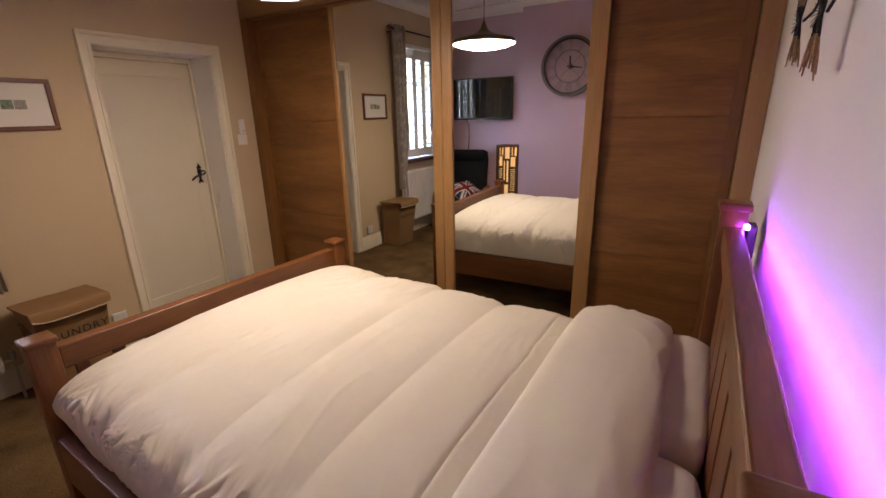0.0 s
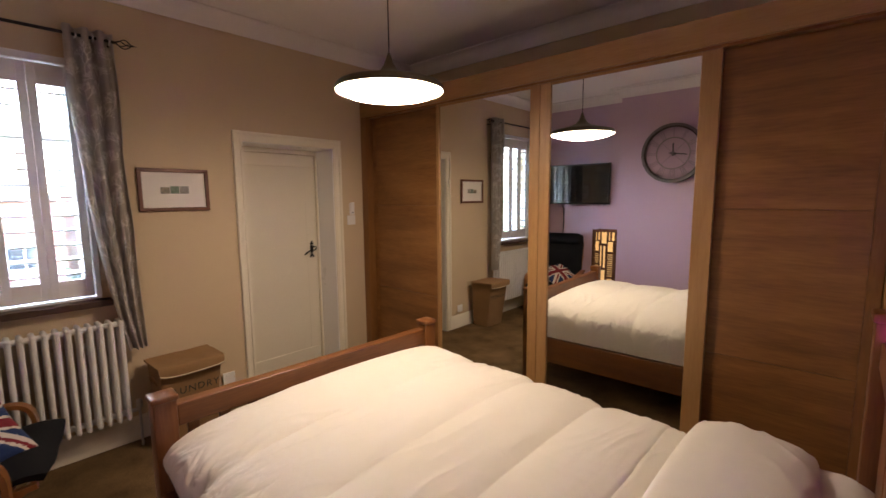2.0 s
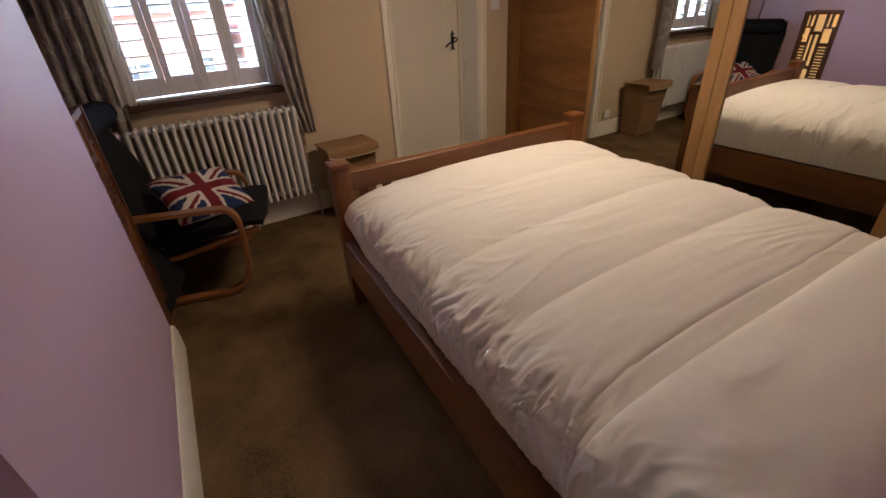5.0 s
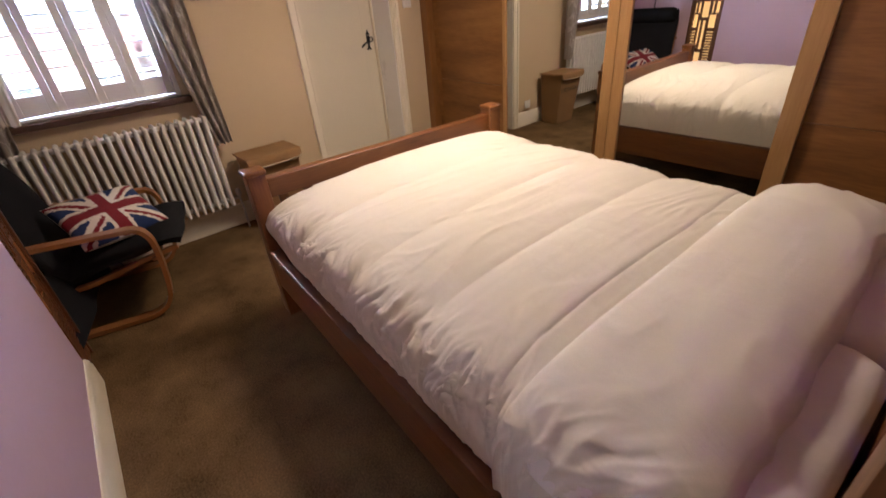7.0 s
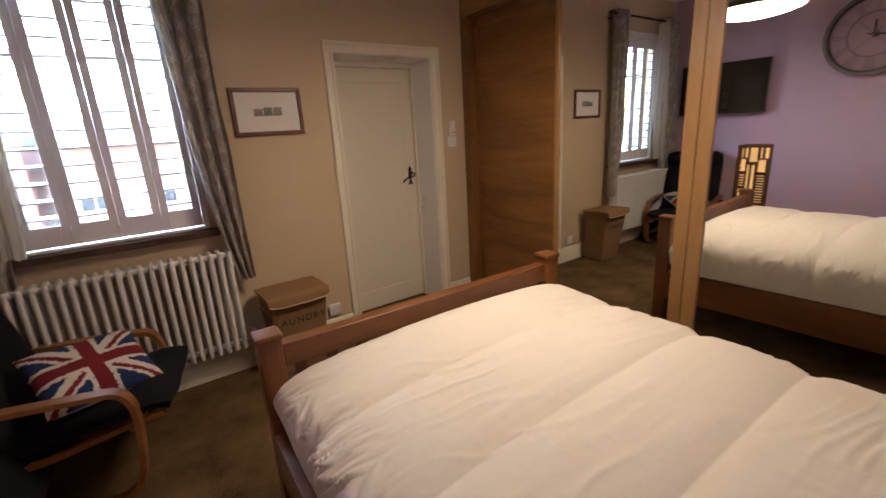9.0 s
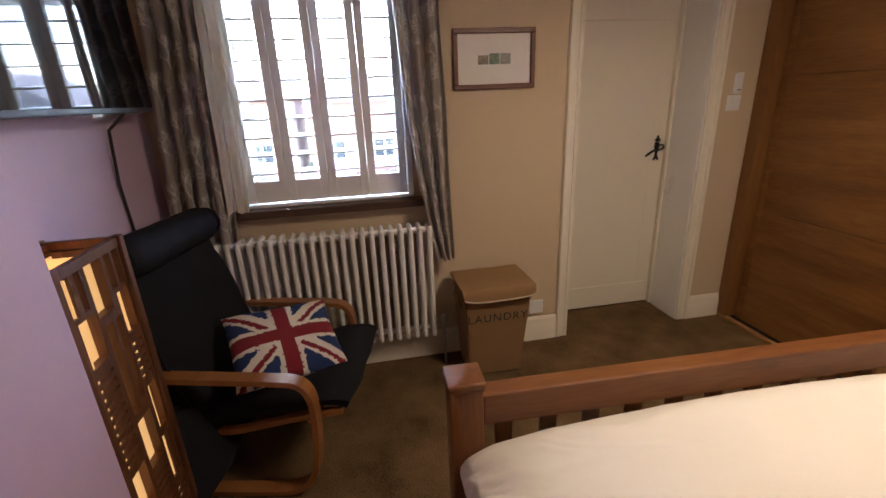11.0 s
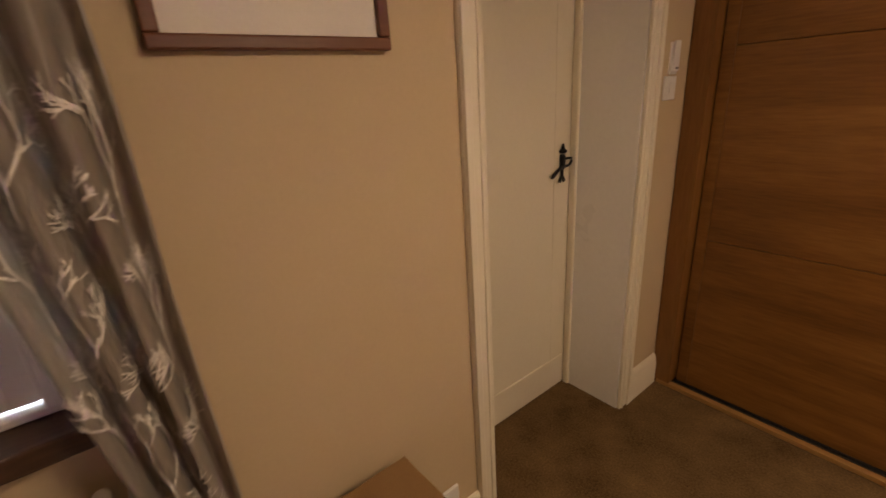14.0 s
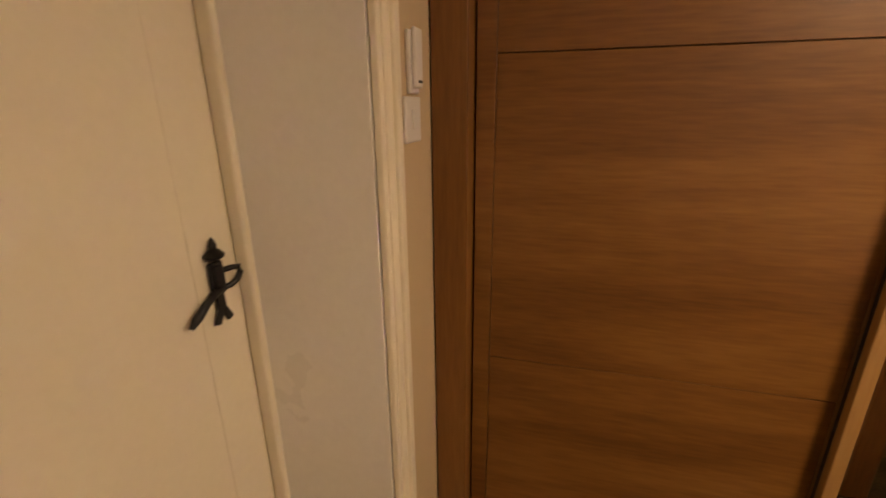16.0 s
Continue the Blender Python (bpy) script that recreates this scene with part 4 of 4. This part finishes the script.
def pad(s, t):
    """The seat pad: from the front edge back and up to the headrest, with tufted ripples."""
    path = [(0.15, 0.375), (0.02, 0.385), (-0.20, 0.335), (-0.38, 0.305), (-0.455, 0.36), (-0.53, 0.60), (-0.60, 0.82), (-0.655, 1.0)]
    k = s * (len(path) - 1)
    i = min(int(k), len(path) - 2)
    f = k - i
    y, z = path[i][0] * (1 - f) + path[i + 1][0] * f, path[i][1] * (1 - f) + path[i + 1][1] * f
    x = (t - 0.5) * 0.56
    puff = 0.045 * (1 - abs(2 * t - 1) ** 4) * (1 - abs(2 * s - 1) ** 10) + 0.008 * math.sin(s * 26)
    up = s > 0.56
    return Vector((x, y + (puff if up else 0) + 0.006 * noise.noise(Vector((x * 7, y * 5, z * 5))), z + (0 if up else puff) + 0.006 * noise.noise(Vector((x * 6, y * 6, 3.0)))))


part("seat_pad", sheet(56, 24, pad, 0.035), BLACKFAB, ch, "black canvas seat pad", 60)


def roll(s, t):
    a, b = (s - 0.5) * 0.55, t * 2 * math.pi
    r = 0.072 * (1 - abs(2 * s - 1) ** 14 * 0.55) * (1 + 0.05 * noise.noise(Vector((s * 6, math.cos(b), math.sin(b)))))
    return Vector((a, -0.575 + r * math.cos(b), 0.975 + r * 1.1 * math.sin(b)))


part("headrest", sheet(24, 24, roll, 0, True), BLACKFAB, ch, "rolled black headrest", 70)
for s in (-1, 1):
    part("headrest_end", moved(lathe([(0, -0.004), (0.05, -0.003), (0.064, 0.004), (0.04, 0.01), (0, 0.012)], 20), pose(s * 0.272, -0.575, 0.975, 0, 90 * s, 0)), BLACKFAB, ch, "", 50)

# ---- flag cushion on the seat ----
F_RED = surface("red tufted wool", (0.15, 0.006, 0.012), (0.22, 0.012, 0.02), 0.95, 40, bump=1.0, fine=260)
F_WHITE = surface("cream tufted wool", (0.58, 0.52, 0.43), (0.72, 0.66, 0.56), 0.95, 40, bump=1.0, fine=260)
F_BLUE = surface("blue tufted wool", (0.008, 0.022, 0.085), (0.014, 0.036, 0.12), 0.95, 40, bump=1.0, fine=260)


def flag(x, y):
    """0 blue, 1 cream, 2 red, on a field from -1 to 1 both ways."""
    x += 0.03 * noise.noise(Vector((x * 14, y * 14, 1)))
    y += 0.03 * noise.noise(Vector((x * 14, y * 14, 5)))
    if abs(x) < 0.145 or abs(y) < 0.165:
        return 2
    if abs(x) < 0.235 or abs(y) < 0.265:
        return 1
    d = (abs(x) - abs(y)) / 1.41
    side = d * (1 if y > 0 else -1)
    if -0.005 < side < 0.10:
        return 2
    if abs(d) < 0.175:
        return 1
    return 0


def cushion():
    e1, e2 = Vector((-0.35, 0.93, -0.07)).normalized(), Vector((0.86, 0.26, -0.44)).normalized()
    e2 = (e2 - e1 * e1.dot(e2)).normalized()
    n = e1.cross(e2)
    n = -n if n.z < 0 else n
    c = Vector((0.605, -2.655, 0.535))
    N = 72
    bm = bmesh.new()
    for s in (1, -1):
        g = []
        for i in range(N + 1):
            row = []
            for j in range(N + 1):
                x, y = 2 * i / N - 1, 2 * j / N - 1
                h = 0.058 * ((1 - x ** 4) * (1 - y ** 4)) ** 0.55 * (1 + 0.2 * noise.noise(Vector((x * 2, y * 2, s)))) + 0.002 * noise.noise(Vector((x * 30, y * 30, 0)))
                px = x * 0.215 * (1 - 0.05 * (1 - y * y))
                py = y * 0.185 * (1 - 0.05 * (1 - x * x))
                row.append(bm.verts.new(c + e1 * px - e2 * py + n * (s * h)))
            g.append(row)
        for i in range(N):
            for j in range(N):
                q = (g[i][j], g[i + 1][j], g[i + 1][j + 1], g[i][j + 1])
                f = bm.faces.new(q if s > 0 else q[::-1])
                f.material_index = flag(2 * (i + 0.5) / N - 1, 2 * (j + 0.5) / N - 1) if s > 0 else 1
    bmesh.ops.remove_doubles(bm, verts=bm.verts[:], dist=1e-4)
    bmesh.ops.recalc_face_normals(bm, faces=bm.faces[:])
    ob = part("cushion", bm, F_BLUE, None, "", 80)
    ob.data.materials.append(F_WHITE)
    ob.data.materials.append(F_RED)
    return tagged(ob, "tufted wool cushion in a red, cream and blue flag pattern", "cushion")


cushion()

# ---- column radiator ----
rad = thing("radiator", (0.112, -2.478, 0), "white steel column radiator under the window", "radiator")
NS, RP = 22, 1.08 / 22
for i in range(NS):
    y = -0.54 + (i + 0.5) * RP
    b = []
    for x in (-0.048, 0.0, 0.048):
        b.append(tube([(x, y, 0.225), (x, y, 0.835)], 0.0132, 10))
        b.append(lathe([(0, -0.014), (0.008, -0.011), (0.0125, -0.004), (0.0131, 0.002)], 10, (x, y, 0.225)))
    for z in (0.836, 0.248):
        b.append(moved(lathe([(0, -0.063), (0.008, -0.061), (0.0128, -0.054), (0.014, -0.045), (0.014, 0.045), (0.0128, 0.054), (0.008, 0.061), (0, 0.063)], 12), pose(0, y, z, 0, 90, 0)))
    part("section", merge(*b), WHITE, rad, "", 50)
part("header", tube([(0.022, -0.535, 0.826), (0.022, 0.535, 0.826)], 0.0165, 10), WHITE, rad)
part("header", tube([(0, -0.535, 0.247), (0, 0.535, 0.247)], 0.0165, 10), WHITE, rad)
valve = part("valve", merge(tube([(0, 0.535, 0.247), (0, 0.58, 0.247)], 0.012, 10), lathe([(0.011, 0.0), (0.018, 0.01), (0.018, 0.05), (0.012, 0.06), (0, 0.062)], 14, (0, 0.58, 0.25))), METAL, rad, "small steel valve", 40)
part("pipe", tube([(0, 0.58, 0.25), (0, 0.58, 0.0)], 0.0075, 8), METAL, rad)
for y in (-0.35, 0.33):
    part("wall_bracket", box(-0.110, -0.04, y, y + 0.02, 0.70, 0.72), WHITE, rad)

# ---- laundry hamper ----
hm = thing("laundry_hamper", (0.207, -1.652, 0), "tapered tan canvas laundry hamper with a hinged lid", "hamper")
hm.scale = (0.96, 0.94, 1.0)


def taper(x0, x1, w0, w1, z0, z1, d0, d1):
    bm = bmesh.new()
    lo = [(x0 - d0, -w0), (x0 + d0, -w0), (x0 + d0, w0), (x0 - d0, w0)]
    hi = [(x1 - d1, -w1), (x1 + d1, -w1), (x1 + d1, w1), (x1 - d1, w1)]
    a = [bm.verts.new((x, y, z0)) for x, y in lo]
    b = [bm.verts.new((x, y, z1)) for x, y in hi]
    for i in range(4):
        bm.faces.new((a[i], a[(i + 1) % 4], b[(i + 1) % 4], b[i]))
    bm.faces.new(a)
    bm.faces.new(b)
    bmesh.ops.recalc_face_normals(bm, faces=bm.faces[:])
    bmesh.ops.bevel(bm, geom=bm.edges[:], offset=0.008, segments=2, affect="EDGES")
    return bm


part("body", taper(-0.025, 0.01, 0.155, 0.19, 0.002, 0.535, 0.115, 0.15), JUTE, hm, "", 40)


def lid_point(s, t):
    """Soft lid: a slightly sagging top that turns down over the front in a short flap with rounded corners."""
    w = 2 * t - 1
    k = s * 1.18
    if k < 0.94:
        x, z = -0.148 + 0.318 * k / 0.94, 0.546 + 0.012 * k / 0.94
    else:
        q = (k - 0.94) / 0.24
        x, z = 0.170 + 0.016 * math.sin(min(q * 2.2, 1.57)), 0.558 - 0.064 * q * (0.35 + 0.65 * min(1.0, q * 1.6)) * (1 - 0.30 * abs(w) ** 6)
    z += -0.010 * (1 - w * w) * math.sin(min(1.0, k) * 3.1) + 0.004 * noise.noise(Vector((x * 9, w * 2.5, 1.0)))
    return Vector((x, 0.205 * w * (1 - 0.03 * max(0.0, k - 0.94) / 0.24), z))


lid = part("lid", sheet(40, 24, lid_point, 0.011), JUTE, hm, "", 50)
part("lid_piping", tube([lid_point(1.0, j / 24) + Vector((0.003, 0, -0.002)) for j in range(25)], 0.0045, 6), surface("pale binding tape", (0.45, 0.36, 0.24), (0.52, 0.43, 0.3), 0.9, 20, bump=0.2), lid, "pale binding tape", 60)
part("side_handle", tube([(-0.03, -0.188, 0.42), (-0.03, -0.205, 0.46), (0.03, -0.207, 0.47), (0.07, -0.205, 0.46), (0.07, -0.19, 0.42)], 0.008, 8), JUTE, hm, "", 60)
txt = bpy.data.curves.new("lettering", "FONT")
txt.body, txt.size, txt.extrude, txt.align_x = "LAUNDRY", 0.066, 0.0005, "CENTER"
txt.space_character = 1.2
tmp = bpy.data.objects.new("lettering", txt)
scene.collection.objects.link(tmp)
dg = bpy.context.evaluated_depsgraph_get()
tm = bpy.data.meshes.new_from_object(tmp.evaluated_get(dg))
bpy.data.objects.remove(tmp)
INK = surface("dark green ink", (0.012, 0.022, 0.018), (0.02, 0.032, 0.026), 0.8, 20, bump=0.0)
tm.materials.clear()
tm.materials.append(INK)
letters = new("lettering", tm)
letters.parent = hm
letters.matrix_basis = Matrix.Translation((0.1375, 0.0, 0.352)) @ Euler((radians(97.5), 0, radians(90))).to_matrix().to_4x4()
letters["label"] = "dark stencilled word LAUNDRY"

# ---- framed picture ----
pc = thing("picture_frame", (0.0, -1.566, 1.64), "brown wooden picture frame with three small landscapes", "picture")
PWD, PHT = 0.213, 0.141
part("moulding", box(0.002, 0.022, -PWD, PWD, PHT - 0.024, PHT, 0.004), FRAMEWOOD, pc)
part("moulding", box(0.002, 0.022, -PWD, PWD, -PHT, -PHT + 0.024, 0.004), FRAMEWOOD, pc)
part("moulding", box(0.002, 0.0215, -PWD, -PWD + 0.024, -PHT + 0.024, PHT - 0.024, 0.004), FRAMEWOOD, pc)
part("moulding", box(0.002, 0.0215, PWD - 0.024, PWD, -PHT + 0.024, PHT - 0.024, 0.004), FRAMEWOOD, pc)
mount = part("mount", box(0.002, 0.009, -PWD + 0.022, PWD - 0.022, -PHT + 0.022, PHT - 0.022), surface("ivory card", (0.76, 0.72, 0.64), (0.80, 0.76, 0.68), 0.8, 6, bump=0.03), pc)
for k, (c1, c2) in enumerate((((0.10, 0.11, 0.08), (0.40, 0.33, 0.24)), ((0.07, 0.11, 0.07), (0.26, 0.33, 0.24)), ((0.14, 0.14, 0.10), (0.52, 0.50, 0.44)))):
    y = -0.058 + k * 0.058
    part("print", box(0.009, 0.0105, y - 0.0265, y + 0.0265, -0.024, 0.026 - 0.008 * (k == 0)), surface("small landscape print", c1, c2, 0.7, 55, bump=0.0, blotch=0.9), pc)

# ---- curtain pole and curtains ----
pole = thing("curtain_pole", (0.10, -2.445, 2.50), "thin black iron curtain pole with cage finials", "curtain pole")
part("rod", tube([(0, -0.62, 0), (0, 0.60, 0)], 0.009, 10), IRON, pole)
for s in (-1, 1):
    b = [tube([(0.026 * math.sin(math.pi * k / 8) * math.cos(a + k * 0.25), s * (0.60 + 0.085 * k / 8), 0.026 * math.sin(math.pi * k / 8) * math.sin(a + k * 0.25)) for k in range(9)], 0.003, 6) for a in (0, 1.57, 3.14, 4.71)]
    b.append(lathe([(0, 0.0), (0.006, 0.004), (0, 0.03)], 8, (0, 0, 0)))
    b[-1] = moved(b[-1], pose(0, s * 0.683, 0, -90 * s, 0, 0))
    part("finial", merge(*b), IRON, pole, "twisted cage finial", 60)
    part("bracket", merge(tube([(-0.099, s * 0.57, -0.03), (-0.05, s * 0.57, -0.035), (0, s * 0.57, -0.012)], 0.006, 8)), IRON, pole, "", 60)

CURTAIN = surface("taupe curtain cloth", (0.275, 0.24, 0.203), (0.345, 0.305, 0.262), 0.45, 6.0, stretch=(1, 1, 0.3), bump=0.25, fine=420, blotch=0.5, sheen=0.25)
BRANCH = surface("pale woven branch thread", (0.70, 0.66, 0.60), (0.80, 0.76, 0.70), 0.7, 30, bump=0.1, fine=200)
LINING = surface("cream curtain lining", (0.72, 0.68, 0.61), (0.78, 0.74, 0.67), 0.85, 8, bump=0.15, fine=300)


def let_light_through(m, share):
    """Cloth that lets some of the window's light through."""
    nt = m.node_tree
    p, out = nt.nodes["Principled BSDF"], nt.nodes["Material Output"]
    tr = nt.nodes.new("ShaderNodeBsdfTranslucent")
    tr.inputs["Color"].default_value = (0.78, 0.72, 0.63, 1)
    mx = nt.nodes.new("ShaderNodeMixShader")
    mx.inputs[0].default_value = share
    nt.links.new(p.outputs[0], mx.inputs[1])
    nt.links.new(tr.outputs[0], mx.inputs[2])
    nt.links.new(mx.outputs[0], out.inputs["Surface"])


let_light_through(LINING, 0.5)
let_light_through(CURTAIN, 0.34)


def curtain(name_y_top, name_y_bot, folds, label, seed, z0, lining_side, sweepback):
    """A gathered curtain: folds that narrow towards the hem, drawn aside at the bottom."""
    ya0, ya1 = name_y_top
    yb0, yb1 = name_y_bot
    c = thing("curtain", (0.10, (ya0 + ya1) / 2, z0), label, "curtain", "window curtains")
    cy = (ya0 + ya1) / 2

    def f(s, t):
        z = z0 + (2.545 - z0) * s
        q = 1 - s
        lo, hi = ya0 + (yb0 - ya0) * q ** sweepback, ya1 + (yb1 - ya1) * q ** sweepback
        ph = t * folds * 2 * math.pi
        amp = 0.031 + 0.006 * noise.noise(Vector((t * 4, z * 2, seed)))
        x = amp * math.sin(ph + 0.25 * math.sin(3 * z + seed)) + 0.012 * noise.noise(Vector((t * 5, z * 3, seed + 3))) + 0.03 * q
        y = lo + (hi - lo) * (t - 0.018 * math.sin(2 * ph)) + 0.01 * noise.noise(Vector((t * 3, z * 2.5, seed + 8)))
        return Vector((x, y - cy, z - z0))

    part("fabric", sheet(60, 90, f, 0.004), CURTAIN, c, "", 70)
    rnd = random.Random(int(seed * 10))
    prints = bmesh.new()

    def ribbon(a, b, w):
        """A narrow strip lying just off the cloth between two points of its surface, given as (across, up) in metres."""
        pts = []
        for k in range(4):
            q = k / 3
            pts.append((a[0] + (b[0] - a[0]) * q, a[1] + (b[1] - a[1]) * q))
        dx, dz = b[0] - a[0], b[1] - a[1]
        n = math.hypot(dx, dz) or 1
        nx, nz = -dz / n * w / 2, dx / n * w / 2
        rows2 = []
        for px, pz in pts:
            row2 = []
            for sg in (-1, 1):
                tt, ss = (px + sg * nx) / WIDE, (pz + sg * nz) / TALL
                if not (0.01 < tt < 0.99 and 0.005 < ss < 0.97):
                    return
                o = f(ss, tt)
                d1, d2 = f(ss + 0.002, tt) - o, f(ss, tt + 0.002) - o
                nn = d2.cross(d1).normalized()
                row2.append(prints.verts.new(o + nn * 0.0055))
            rows2.append(row2)
        for r0, r1 in zip(rows2, rows2[1:]):
            prints.faces.new((r0[0], r0[1], r1[1], r1[0]))

    WIDE, TALL = 0.50, 2.545 - z0

    def grow(p, ang, ln, w, depth):
        e = (p[0] + ln * math.sin(ang), p[1] + ln * math.cos(ang))
        ribbon(p, e, w)
        if depth:
            for k in range(2 if depth != 4 else 3):
                grow((p[0] + (e[0] - p[0]) * rnd.uniform(0.55, 1), p[1] + (e[1] - p[1]) * rnd.uniform(0.55, 1)), ang + (0.1 + rnd.uniform(0, 0.48)) * (1 if k % 2 else -1), ln * rnd.uniform(0.64, 0.86), w * 0.88, depth - 1)

    for col in range(4):
        for row in range(8):
            grow((0.065 + col * 0.123 + rnd.uniform(-0.01, 0.01), 0.02 + row * 0.25 + (0.125 if col % 2 else 0) + rnd.uniform(-0.02, 0.02)), rnd.uniform(-0.12, 0.12), 0.070, 0.0052, 6)
    part("branch_print", prints, BRANCH, c, "pale bare-tree pattern")["kind"] = "stuff"
    for k in range(int(folds * 2)):
        t = (k + 0.5) / (folds * 2)
        part("eyelet", moved(lathe([(0.016, -0.004), (0.024, -0.004), (0.024, 0.004), (0.016, 0.004), (0.016, -0.004)], 16), pose(0, ya0 + (ya1 - ya0) * t - cy, 2.50 - z0, 90, 0, 0)), METAL, c)
    ly = (ya1 if lining_side > 0 else ya0) - cy

    def g(s, t):
        z = 0.33 + (2.50 - z0 - 0.33) * s
        w = 0.072 + 0.016 * math.sin(5 * s)
        q = 1 - s
        base = ((yb1 - ya1) if lining_side > 0 else (yb0 - ya0)) * q ** sweepback
        return Vector((0.05 - 0.10 * t + 0.013 * math.sin(15 * t + 4 * s) + 0.012 * noise.noise(Vector((t * 3, s * 7, seed))), ly + base + lining_side * w * t, z + 0.02 * math.sin(5 * t)))

    if lining_side > 0:
        part("lining", sheet(30, 14, g, 0.003), LINING, c, "cream lining turned to the window", 70)
    return c


curtain((-3.07, -2.85), (-3.18, -2.91), 4, "taupe branch-print curtain with a cream lining, drawn open", 1.0, 0.645, 1, 1.2)
curtain((-2.085, -1.855), (-1.925, -1.83), 3, "taupe branch-print curtain drawn open beside the picture", 5.0, 0.645, -1, 2.3)

# ---- wheat-sheaf wall sculpture above the headboard ----
STRAW = surface("gilded straw", (0.20, 0.115, 0.045), (0.42, 0.275, 0.125), 0.5, 30, bump=0.2, metal=0.2, jitter=0.2)
art = thing("wall_sculpture", (XH, -0.95, 2.09), "black metal wall sculpture of gilded wheat sprays", "wall art")
rng = random.Random(4)
sprays = [(-0.05, 0.50, -0.02, 0.13), (-0.055, 0.22, -0.08, 0.12), (-0.05, 0.02, -0.33, 0.11), (-0.05, -0.18, -0.12, 0.16), (-0.05, 0.26, 0.17, 0.15), (-0.045, 0.03, 0.12, 0.17), (-0.05, -0.38, 0.10, 0.16), (-0.05, -0.30, -0.36, 0.13), (-0.05, -0.12, 0.34, 0.15), (-0.045, -0.55, -0.10, 0.14)]
for sx3, sy3, sz3, ln in sprays:
    straws, dark = [], []
    for k in range(26):
        up = 1 if k % 2 else -1
        a = rng.uniform(-0.26, 0.26)
        b = rng.uniform(-0.2, 0.2)
        l = ln * rng.uniform(0.72, 1.05)
        e = Vector((b * l * 0.5, a * l, up * l))
        o = Vector((sx3, sy3, sz3)) + Vector((rng.uniform(-0.004, 0.004), rng.uniform(-0.008, 0.008), 0))
        straws.append(tube([o + e * 0.42, o + e * 0.75, o + e], [0.0022, 0.003, 0.0014], 5))
        dark.append(tube([o, o + e * 0.25, o + e * 0.46], [0.0022, 0.0024, 0.0012], 5))
    for k in range(14):
        a = 2 * math.pi * k / 14
        o = Vector((sx3, sy3, sz3))
        dark.append(tube([o, o + Vector((-0.01, math.cos(a) * 0.045, math.sin(a) * 0.03))], [0.0014, 0.0008], 4))
    sp = part("spray", merge(*straws), STRAW, art, "straw-coloured wheat spray")
    sp["kind"] = "stuff"
    part("spray_heart", merge(*dark), IRON, sp)["kind"] = "stuff"
for a, b in (((0.50, -0.02), (0.22, -0.06)), ((0.22, -0.07), (-0.18, -0.12)), ((-0.18, -0.12), (-0.55, -0.08)), ((0.02, -0.33), (-0.1, -0.18)), ((0.26, 0.17), (-0.1, 0.12)), ((-0.12, 0.34), (-0.30, 0.0)), ((-0.38, 0.10), (-0.2, -0.1)), ((-0.30, -0.36), (-0.2, -0.12))):
    my, mz = (a[0] + b[0]) / 2, (a[1] + b[1]) / 2 - 0.03
    part("stem", tube([(-0.04, *a), (-0.025, a[0] * 0.6 + my * 0.4, a[1] * 0.6 + mz * 0.4), (-0.02, my, mz), (-0.025, b[0] * 0.6 + my * 0.4, b[1] * 0.6 + mz * 0.4), (-0.035, *b)], 0.0036, 8), IRON, art, "", 60)
part("fixing", tube([(-0.001, -0.1, -0.14), (-0.03, -0.1, -0.14)], 0.01, 8), IRON, art)
part("fixing", tube([(-0.001, 0.2, 0.14), (-0.04, 0.2, 0.14)], 0.008, 8), IRON, art)
